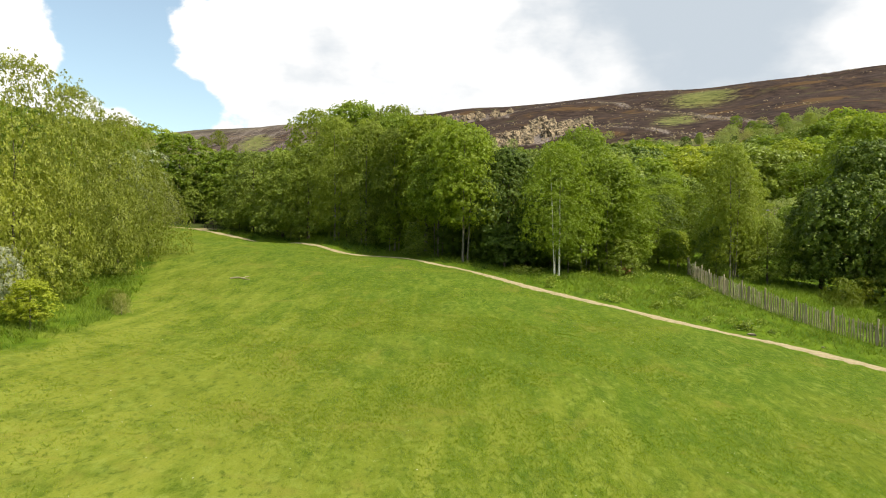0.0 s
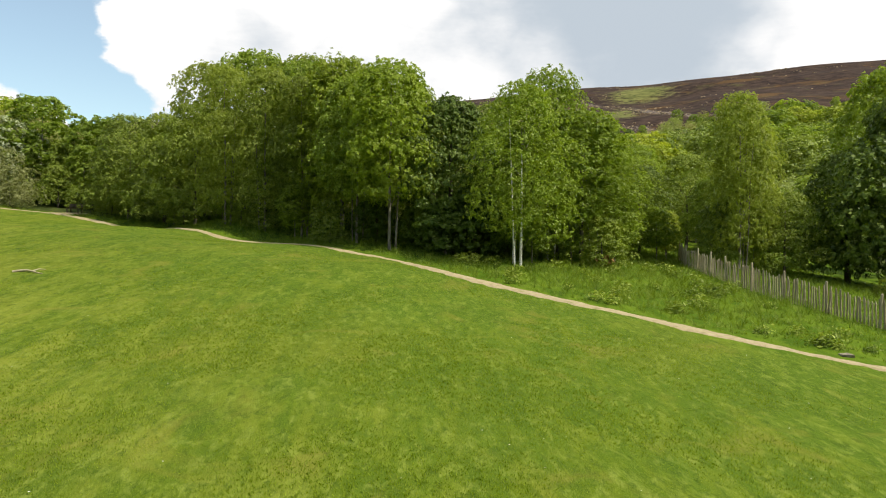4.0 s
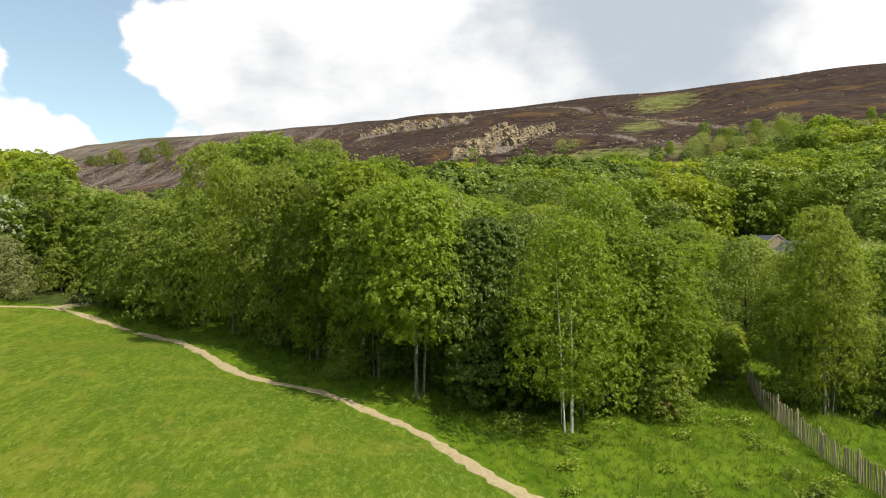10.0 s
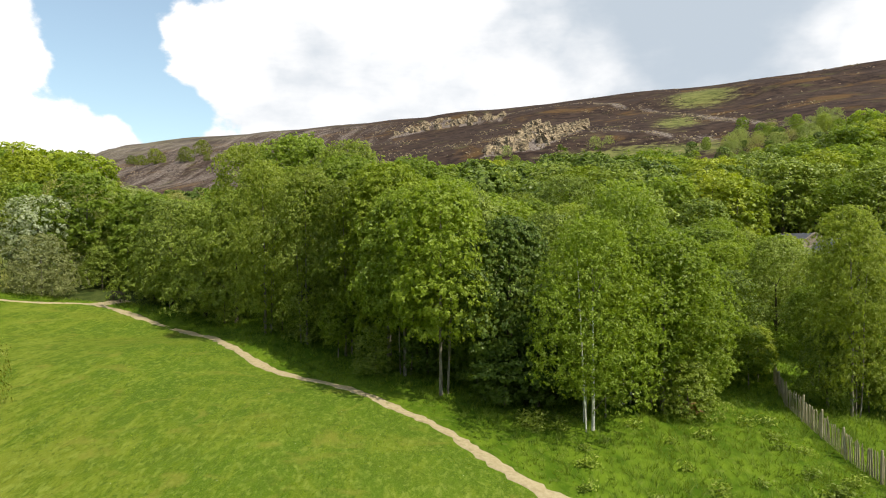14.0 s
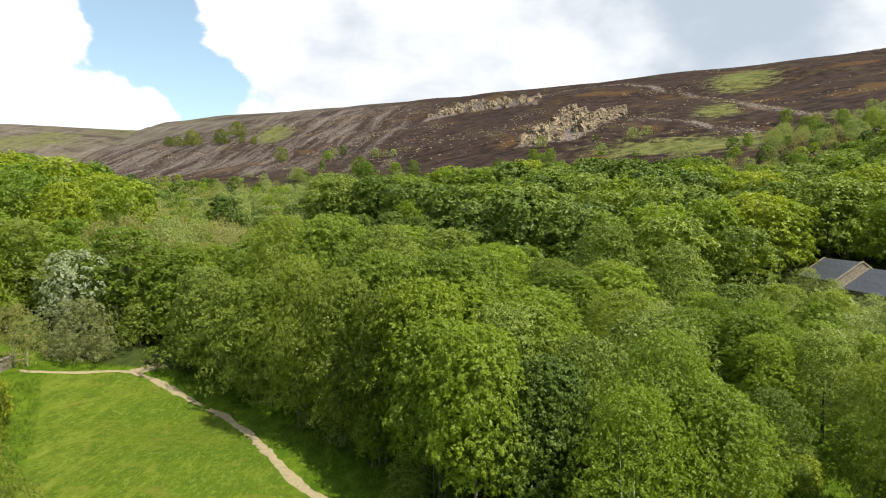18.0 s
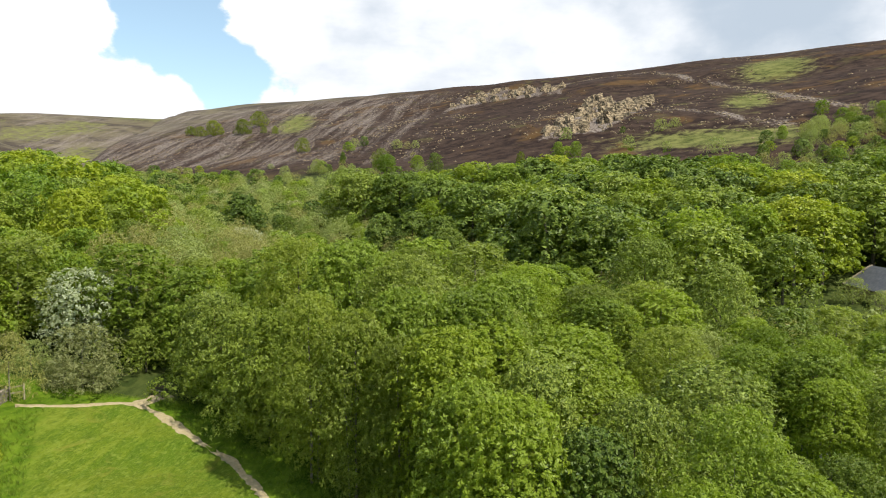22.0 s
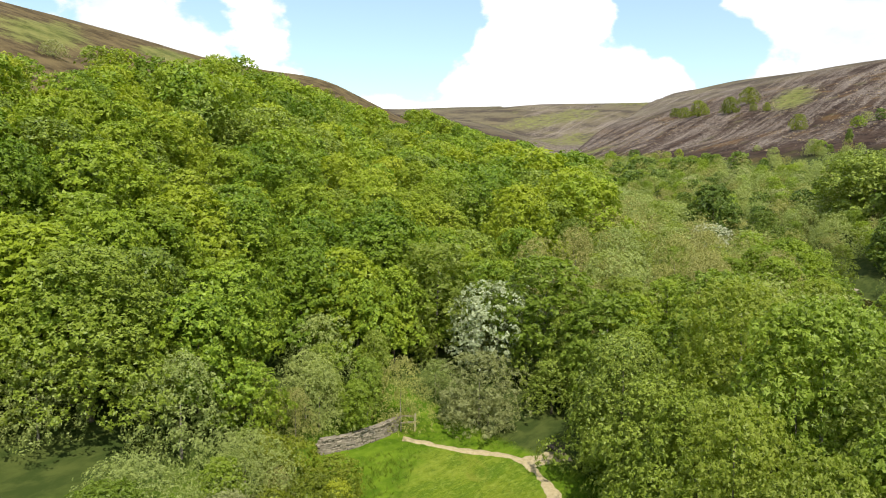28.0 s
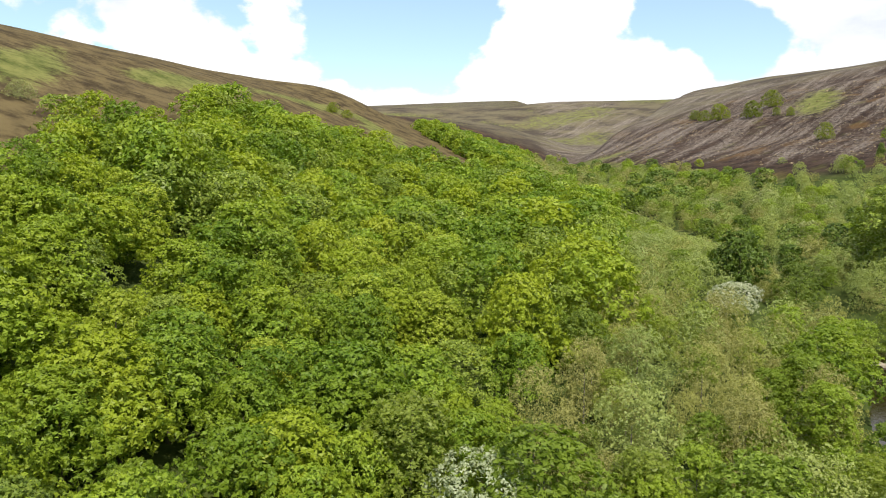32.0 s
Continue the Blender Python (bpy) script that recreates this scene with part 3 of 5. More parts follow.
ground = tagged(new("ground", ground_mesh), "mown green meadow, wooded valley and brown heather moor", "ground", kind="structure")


def ribbon(line, half, lift, mat, name, seed, step=0.5, edge=0.3):
    rng = np.random.RandomState(seed)
    pts = []
    for (ax, ay), (bx, by) in zip(line, line[1:]):
        k = max(1, int(math.hypot(bx - ax, by - ay) / step))
        pts += [(ax + (bx - ax) * j / k, ay + (by - ay) * j / k) for j in range(k)]
    pts = np.array(pts + [line[-1]])
    for _ in range(6):
        pts[1:-1] = 0.25 * pts[:-2] + 0.5 * pts[1:-1] + 0.25 * pts[2:]
    t = np.gradient(pts, axis=0)
    t /= np.linalg.norm(t, axis=1, keepdims=True)
    nrm = np.stack([-t[:, 1], t[:, 0]], 1)
    a = np.arange(len(pts))
    w = half * (1 + edge * 0.6 * np.sin(a * 0.31 + seed) + edge * rng.uniform(-1, 1, len(pts)))
    w2 = half * (1 + edge * 0.6 * np.sin(a * 0.23 + 2 + seed) + edge * rng.uniform(-1, 1, len(pts)))
    cols = [pts + nrm * (w[:, None] * f) for f in (1.0, 0.55)] + [pts] + [pts - nrm * (w2[:, None] * f) for f in (0.55, 1.0)]
    rise = [-0.03, lift, lift * 0.8, lift, -0.03]
    P = np.stack([np.concatenate([c, (height(c[:, 0], c[:, 1]) + r)[:, None]], 1) for c, r in zip(cols, rise)], 1)
    m = len(pts)
    g = np.arange(m * 5).reshape(m, 5)
    f = np.stack([g[:-1, :-1], g[1:, :-1], g[1:, 1:], g[:-1, 1:]], -1).reshape(-1, 4)
    return new(name, fast_mesh(name, P.reshape(-1, 3), f, mat, True))


tagged(ribbon(PATH, 0.38, 0.045, DIRT, "footpath", 3, 0.35, 0.4), "narrow trodden sandy earth footpath across the meadow", "path", kind="structure")
worn = ribbon([(-27.9, 60.0), (-27.5, 60.9), (-26.9, 62.1), (-26.4, 63.0)], 0.8, 0.055, DIRT, "worn_earth", 5)
tagged(worn, "bare trodden earth before the bench", "path", kind="structure")
STREAM = [(x, y) for x, y, _ in RIVER[1:8]]


def level_water(line, half, rise):
    """A strip of water whose surface keeps the stream's own level from bank to bank."""
    pts = []
    for (ax, ay), (bx, by) in zip(line, line[1:]):
        k = max(1, int(math.hypot(bx - ax, by - ay) / 2.0))
        pts += [(ax + (bx - ax) * j / k, ay + (by - ay) * j / k) for j in range(k)]
    pts = np.array(pts + [line[-1]])
    for _ in range(4):
        pts[1:-1] = 0.25 * pts[:-2] + 0.5 * pts[1:-1] + 0.25 * pts[2:]
    t = unit(np.gradient(pts, axis=0))
    nrm = np.stack([-t[:, 1], t[:, 0]], 1)
    z = (river_at(pts[:, 0], pts[:, 1])[1] + rise)[:, None]
    rows = np.stack([np.concatenate([pts + nrm * half * f, z], 1) for f in (1.0, 0.0, -1.0)], 1)
    m = len(pts)
    g = np.arange(m * 3).reshape(m, 3)
    f = np.stack([g[:-1, :-1], g[1:, :-1], g[1:, 1:], g[:-1, 1:]], -1).reshape(-1, 4)
    return new("water", fast_mesh("water", rows.reshape(-1, 3), f, WATER, True))


stream = level_water(STREAM, 4.2, 0.26)
pool = level_water([(-9.0, 104.5), (-13.5, 112), (-17.2, 119), (-19.5, 128), (-21.8, 138), (-24.2, 148), (-27.5, 152.5)], 8.6, 0.30)
tagged(pool, "still dark peaty pool in the stream", "pool", kind="structure")
tagged(stream, "dark peaty stream between wooded banks", "stream", kind="structure")


# ---- trees ----
def girth_at(shape, k):
    """How wide a crown is at the share k of its height."""
    if shape == "dome":
        return math.sqrt(max(0.0, 1 - (k * 1.02) ** 2.2))
    if shape == "tall":
        return math.sin(math.pi * (0.12 + 0.80 * k) ** 0.85) ** 0.75
    if shape == "egg":
        return math.sin(math.pi * (0.14 + 0.86 * k) ** 0.8) ** 0.8
    return math.sqrt(max(0.0, 1 - (2 * k - 1) ** 2)) * 0.9 + 0.1


def crown_points(seed, high, wide, base, lobes, leaves, size, shape, loose=0.0, flat=0.9):
    """Boughs on the crown's outline, rosettes of leaves on the boughs; loose: hanging, airy rosettes; flat: how deep a bough is for its breadth."""
    rng = np.random.RandomState(seed)
    ph = rng.uniform(0, 6.28, 4)
    area = 2 * math.pi * wide * (high - base) * 0.8
    usual = math.sqrt(area / (lobes * 1.41)) * (1.2 if flat > 0.8 else 1.0)
    cs, rs = [], []
    for j in range(lobes):
        k = ((j + rng.uniform(0.1, 0.9)) / lobes) ** (1.35 if flat > 0.8 else 1.0)
        a = j * 2.39996 + rng.uniform(-0.5, 0.5)
        r = usual * rng.uniform(0.55, 1.4)
        swell = 1 + 0.16 * math.sin(2 * a + ph[0] + 3 * k) + 0.12 * math.sin(3 * a + ph[1] - 4 * k)
        out = max(0.0, wide * girth_at(shape, k) * swell * rng.uniform(0.84, 1.08) - 0.7 * r)
        cs.append((out * math.cos(a), out * math.sin(a), min(base + k * (high - base), high - 0.8 * flat * r)))
        rs.append(r)
    cs, rs = np.array(cs), np.array(rs)
    rs *= 1 + 0.35 * (0.9 - flat)
    form = np.array([1.0, 1.0, flat])
    each = 9 if leaves > 12000 else 12
    sprays = int(leaves * 0.9) // each
    who = rng.choice(lobes, sprays * 5, p=rs ** 2 / (rs ** 2).sum())
    d = unit(rng.normal(size=(sprays * 5, 3)))
    sc = cs[who] + d * (rs[who] * rng.uniform(0.72, 1.06 + 0.16 * loose, sprays * 5))[:, None] * form
    away = np.linalg.norm((sc[:, None, :] - cs[None]) / form, axis=2) / rs[None]
    away[np.arange(len(sc)), who] = 9
    shown = (away.min(1) > 0.72 - 0.2 * loose) & (d[:, 2] > 0.45 - 1.1 * flat) & (sc[:, 2] > base - 0.3)
    pick = np.where(shown)[0][:sprays]
    sc, d = sc[pick], d[pick]
    sprays = len(pick)
    # shoots that stand out of the outline
    shoot = (rng.uniform(size=sprays) < 0.05) & (d[:, 2] > 0.0)
    sc[shoot] += (d[shoot] * 0.5 + np.array([0, 0, 0.7])) * (usual * rng.uniform(0.05, 0.22, (int(shoot.sum()), 1)))
    middle = np.array([0, 0, base + 0.35 * (high - base)])
    face = unit(d * 0.8 + unit(sc - middle) * 0.45 + rng.normal(size=(sprays, 3)) * 0.26 + np.array([0, 0, 0.3]))
    span = 0.57 * math.sqrt(area * 1.4 / max(1, sprays))
    sr = span * rng.uniform(0.6, 1.35, sprays)
    n = np.repeat(face, each, 0)
    m = len(n)
    side = unit(np.cross(n, rng.normal(size=(m, 3))))
    rho = rng.uniform(0.02, 1.0, m) ** 0.5
    R = np.repeat(sr, each)
    pos = np.repeat(sc, each, 0) + side * (rho * R)[:, None] - n * (0.45 * rho ** 2 * R)[:, None] + n * (rng.normal(0, 0.12, m) * R)[:, None]
    pos[:, 2] -= loose * R * rho * rng.uniform(0.0, 0.7, m)
    nrm = n * 0.85 + side * (0.55 * rho)[:, None] + rng.normal(size=(m, 3)) * (0.4 + 0.15 * loose)
    # leaves within the crown, that close it against the light
    deep = leaves - m
    if deep > 0:
        w = rng.choice(lobes, deep)
        pos = np.concatenate([pos, cs[w] * np.array([0.85, 0.85, 1.0]) + unit(rng.normal(size=(deep, 3))) * (rs[w] * rng.uniform(0.1, 0.75, deep))[:, None] * form])
        nrm = np.concatenate([nrm, rng.normal(size=(deep, 3)) + np.array([0, 0, 0.6])])
    nrm = unit(nrm)
    s = size * rng.uniform(0.6, 1.35, len(pos))
    return cs, rs, pos, nrm, s, rng


FLAT = {"ash": 0.64, "alder": 0.62, "sycamore": 0.55, "oak": 0.7, "birch": 0.74, "dark": 0.62, "yellow": 0.7}
LOOSE = {"ash": 0.35, "birch": 0.8, "alder": 0.5, "willow": 0.9, "sallow": 0.12, "silver": 0.2, "yellow": 0.25, "twig": 1.0}


def leaf_faces(pos, nrm, s, rng, slim=0.62):
    """Folded four-sided leaves, two triangles each."""
    side = np.cross(nrm, rng.normal(size=pos.shape))
    side /= np.linalg.norm(side, axis=1, keepdims=True) + 1e-9
    along = np.cross(nrm, side)
    s = s[:, None]
    dip = nrm * s * rng.uniform(-0.3, 0.3, (len(pos), 1))
    v = np.stack([pos - along * s * 0.5, pos + side * s * 0.5 * slim + dip, pos + along * s * 0.5, pos - side * s * 0.5 * slim + dip], 1)
    k = np.arange(len(pos))[:, None] * 4
    return v.reshape(-1, 3), np.concatenate([k + [0, 1, 2], k + [0, 2, 3]], 0)


def simple_leaves(pos, nrm, s, rng):
    side = np.cross(nrm, rng.normal(size=pos.shape))
    side /= np.linalg.norm(side, axis=1, keepdims=True) + 1e-9
    along = np.cross(nrm, side)
    s = s[:, None]
    v = np.stack([pos - along * s * 0.62 - side * s * 0.2, pos + side * s * 0.46 - along * s * 0.1, pos + along * s * 0.66 - side * s * 0.14], 1)
    return v.reshape(-1, 3), np.arange(len(pos) * 3).reshape(-1, 3)


SHAPE = {  # width for a 10 m tree, height of the lowest leaves, clumps, leaf size, outline, bark, trunk radius
    "ash": (2.5, 1.9, 46, 0.28, "tall", BARK_GREY, 0.085),
    "birch": (3.2, 1.2, 64, 0.22, "egg", BARK_PALE, 0.08),
    "alder": (2.4, 0.8, 50, 0.24, "tall", BARK_GREY, 0.085),
    "sycamore": (3.6, 0.2, 54, 0.29, "dome", BARK_DARK, 0.17),
    "oak": (4.2, 1.2, 46, 0.36, "dome", BARK_DARK, 0.2),
    "yellow": (2.9, 1.2, 40, 0.28, "egg", BARK_GREY, 0.12),
    "willow": (4.6, 0.2, 56, 0.26, "dome", BARK_GREY, 0.14),
    "silver": (4.4, 0.3, 110, 0.34, "round", BARK_GREY, 0.14),
    "sallow": (5.4, 0.1, 120, 0.30, "dome", BARK_GREY, 0.14),
    "dark": (3.9, 0.5, 44, 0.40, "egg", BARK_DARK, 0.2),
    "blossom": (5.2, 0.6, 40, 0.40, "dome", BARK_DARK, 0.14),
    "twig": (4.0, 0.3, 50, 0.20, "dome", BARK_GREY, 0.12),
    "hedge": (4.8, 0.1, 70, 0.27, "dome", BARK_DARK, 0.10),
    "gorse": (6.0, 0.2, 40, 0.42, "dome", BARK_DARK, 0.10),
}
LABEL = {
    "ash": "slender young ash with airy bright green leaves", "birch": "slender birch with pale white trunk and fresh leaves",
    "alder": "tall thin tree with open olive green crown", "sycamore": "dense dark green sycamore with low spreading boughs",
    "oak": "rounded yellow-green oak on the wooded hillside", "yellow": "young tree with yellow-green spring leaves",
    "willow": "bushy grey-green willow of the valley floor", "silver": "silvery white-leaved whitebeam beside the wood",
    "sallow": "rounded grey sallow bush beside the path", "dark": "dense dark green broad-leaved tree in the wood",
    "blossom": "hawthorn bush covered with white blossom", "twig": "tan twiggy shrub only just coming into leaf", "gorse": "low yellowish green shrub in rough grass",
    "hedge": "dense olive green hedge bush beside the meadow",
}
CATEGORY = {"sallow": "bush", "blossom": "bush", "gorse": "bush", "twig": "bush", "hedge": "bush"}


def tree_kind(kind, seed, leaves, grain):
    """A thing ten metres high, standing at the origin: trunk with limbs, and crown."""
    wide, base, clumps, size, shape, bark, girth = SHAPE[kind]
    count = clumps if leaves > 6000 else max(14, clumps // 2)
    cs, rs, pos, nrm, s, rng = crown_points(seed, 9.1, wide, base + 0.5, count, leaves, size * grain, shape, LOOSE.get(kind, 0.0), FLAT.get(kind, 0.9))
    v, f = simple_leaves(pos, nrm, s, rng)
    base_ob = new(kind if kind in ("oak", "ash", "birch", "sycamore", "willow") else ("bush" if kind in CATEGORY else "tree"))
    base_ob.empty_display_size = 0.3
    tv, tf = [], []

    def grow(points, radii, sides):
        a, b = tube(points, radii, sides)
        k = len(tv)
        tv.extend(a)
        tf.extend([tuple(i + k for i in q) for q in b])

    bend = rng.uniform(-0.12, 0.12, 2)
    top = 6.2 if kind == "birch" else 8.2 if shape in ("tall", "egg") else 5.5
    stem = [(bend[0] * math.sin(z * 0.5) * 0.6, bend[1] * math.sin(z * 0.4 + 1) * 0.6 - bend[1] * 0.5, z) for z in np.linspace(-0.5, top, 7)]
    grow(stem, [girth * (1.25, 1.0, 0.9, 0.75, 0.6, 0.42, 0.2)[k] for k in range(7)], 7)
    trunk = mesh_from("trunk", [tuple(p) for p in tv], tf, [bark], True)
    part("trunk", trunk, base_ob)
    if leaves > 10000 and kind in ("ash", "alder", "birch"):
        for k in range(1 if kind == "birch" else 2):
            w = rng.uniform(0, 6.28)
            dx, dy, lift = math.cos(w), math.sin(w), rng.uniform(6.0, 7.6)
            path = [(dx * (0.42 + 0.06 * z + 0.05 * math.sin(z + k)), dy * (0.42 + 0.06 * z), z) for z in np.linspace(-0.4, lift, 6)]
            sv, sf = tube(path, [girth * f for f in (0.6, 0.52, 0.46, 0.38, 0.28, 0.12)], 6)
            part("stem", mesh_from("stem", [tuple(v) for v in sv], sf, [bark], True), base_ob)
    big = sorted(range(len(cs)), key=lambda i: -rs[i])[: (6 if leaves > 10000 else 0)]
    for i in big:
        c = cs[i]
        z0 = max(0.8, min(top * 0.92, c[2] - 0.5 * math.hypot(c[0], c[1]) - 0.4))
        k = np.interp(z0, [p[2] for p in stem], range(7))
        a = np.array(stem[int(k)]) * (1 - k % 1) + np.array(stem[min(6, int(k) + 1)]) * (k % 1)
        mid = 0.5 * (a + c) + np.array([0, 0, 0.25])
        bv, bf = tube([a, mid, c], [girth * 0.28, girth * 0.18, girth * 0.06], 5)
        part("branch", mesh_from("branch", [tuple(p) for p in bv], bf, [BARK_GREY if kind == "birch" else bark], True), base_ob)
    part("crown", fast_mesh("crown", v, f, LEAF[kind]), base_ob)
    tagged(base_ob, LABEL[kind], CATEGORY.get(kind, "tree"))
    return base_ob


MADE = {}


def model(kind, grade, variant):
    """Trees in three grades: near the flight, in the middle distance, far."""
    key = (kind, grade, variant)
    if key not in MADE:
        leaves, grain = {"near": (29000, 0.46), "mid": (8000, 0.8), "far": (5200, 0.95)}[grade]
        if kind in ("sycamore", "willow", "sallow") and grade == "near":
            leaves = 30000
        if kind in ("oak", "sycamore", "dark", "sallow", "silver") and grade == "mid":
            leaves, grain = 9800, 0.75
        if kind == "birch" and grade == "near":
            leaves = 32000
        ob = tree_kind(kind, hash_of(kind) + variant * 17 + len(grade), leaves, grain)
        MADE[key] = [ob, False]
    return MADE[key]


def hash_of(text):
    return sum(ord(c) * (k + 3) for k, c in enumerate(text)) % 9973


def plant(kind, x, y, high, wide=1.0, grade="mid", variant=0, turn=None, group="", sink=0.0, label=""):
    """Stand a tree on the ground. wide: how broad it is for its height."""
    entry = model(kind, grade, variant)
    z = float(height(x, y)) - sink
    s = high / 10.0
    a = (x * 37.7 + y * 91.3) % 6.283 if turn is None else turn
    m = Matrix.Translation((x, y, z)) @ Matrix.Rotation(a, 4, "Z") @ Matrix.Diagonal((s * wide, s * wide, s, 1))
    if entry[1]:
        own = entry[0].scale
        ob = copy_thing(entry[0], m @ Matrix.Diagonal((1 / own[0], 1 / own[1], 1 / own[2], 1)))
    else:
        ob, entry[1] = entry[0], True
        ob.matrix_basis = m
    return tagged(ob, label, group=group)


# the grove along the meadow: kind, x, y, height, breadth
GROVE = [
    ("birch", 8.19, 32.6, 10.0, 0.95), ("birch", 8.1, 33.7, 7.6, 0.55), ("birch", 10.4, 36.4, 11.5, 0.95), ("ash", 12.2, 36.0, 9.2, 1.25), ("birch", 13.8, 38.4, 8.0, 1.2),
    # first tree below: dark leaves put the shade of the gap into its colour
    ("dark", 5.0, 37.8, 9.4, 0.85), ("ash", 1.49, 36.5, 11.2, 0.95), ("ash", -0.49, 39.7, 10.8, 0.9), ("sycamore", 2.8, 43.0, 10.7, 0.8), ("yellow", -1.6, 42.8, 12.4, 0.95),
    ("alder", -4.4, 44.6, 11.4, 0.78), ("alder", -7.2, 46.8, 12.2, 0.78), ("alder", -10.4, 48.8, 12.4, 0.8), ("sycamore", -14.1, 54.6, 10.4, 0.85), ("ash", -4.8, 49.0, 12.8, 0.9),
    ("alder", -14.4, 60.0, 14.4, 0.95), ("ash", -9.5, 56.0, 14.4, 0.95), ("alder", -5.2, 53.8, 13.8, 0.95), ("ash", -0.6, 50.4, 12.6, 1.0),
    ("sycamore", -17.4, 57.4, 9.8, 0.95), ("sycamore", -21.8, 61.8, 9.7, 1.0), ("sycamore", -24.2, 67.0, 8.4, 0.95),
    ("sycamore", 7.4, 41.6, 9.6, 0.8), ("sycamore", 14.6, 41.6, 7.4, 0.9), ("sycamore", 18.4, 44.2, 6.5, 0.95), ("ash", 22.6, 42.2, 6.1, 1.05), ("alder", 26.4, 48.0, 7.6, 1.2),
    ("alder", 22.6, 37.6, 9.6, 0.85), ("dark", 31.5, 35.6, 12.4, 0.9), ("dark", 37.0, 29.0, 12.7, 0.95), ("ash", 36.0, 44.0, 15.6, 0.9), ("ash", 21.6, 53.4, 7.6, 1.2),
    ("dark", 41.0, 36.0, 12.3, 0.9), ("sycamore", 25.2, 52.6, 8.2, 1.0), ("sycamore", 15.5, 82.0, 14.4, 0.95), ("sycamore", 22.5, 80.0, 12.6, 0.95),
]
for k, (kind, x, y, high, wide) in enumerate(GROVE):
    plant(kind, x, y, high, wide, "near", k % 2, group="grove beside the meadow")

# undergrowth that closes the foot of the grove
rng = random.Random(5)
UNDER = [(14.2, 36.2), (10.6, 36.4), (6.6, 35.4), (3.2, 37.6), (4.6, 35.6), (-2.2, 40.8), (-4.6, 43.8), (-7.0, 46.8), (-9.4, 49.2), (-11.6, 51.6), (-15.6, 54.6), (-18.8, 58.8), (9.4, 33.8), (12.6, 34.4), (16.6, 42.4), (20.4, 43.4), (1.2, 39.6), (8.4, 37.0), (-21.4, 60.6), (-24.4, 64.0), (-27.4, 66.6), (-16.6, 56.4), (-23.0, 62.4)]
for k, (x, y) in enumerate(UNDER):
    # the dark ones hold the grove's inner shade in their leaf colour
    plant("dark" if k in (2, 3, 4, 16, 17) else "sycamore" if k % 3 else "ash", x + rng.uniform(-0.5, 0.5), y + rng.uniform(-0.3, 0.6), rng.uniform(2.6, 4.2), 1.3, "mid", k % 2, group="undergrowth", label="young leafy undergrowth at the foot of the grove", sink=0.1)

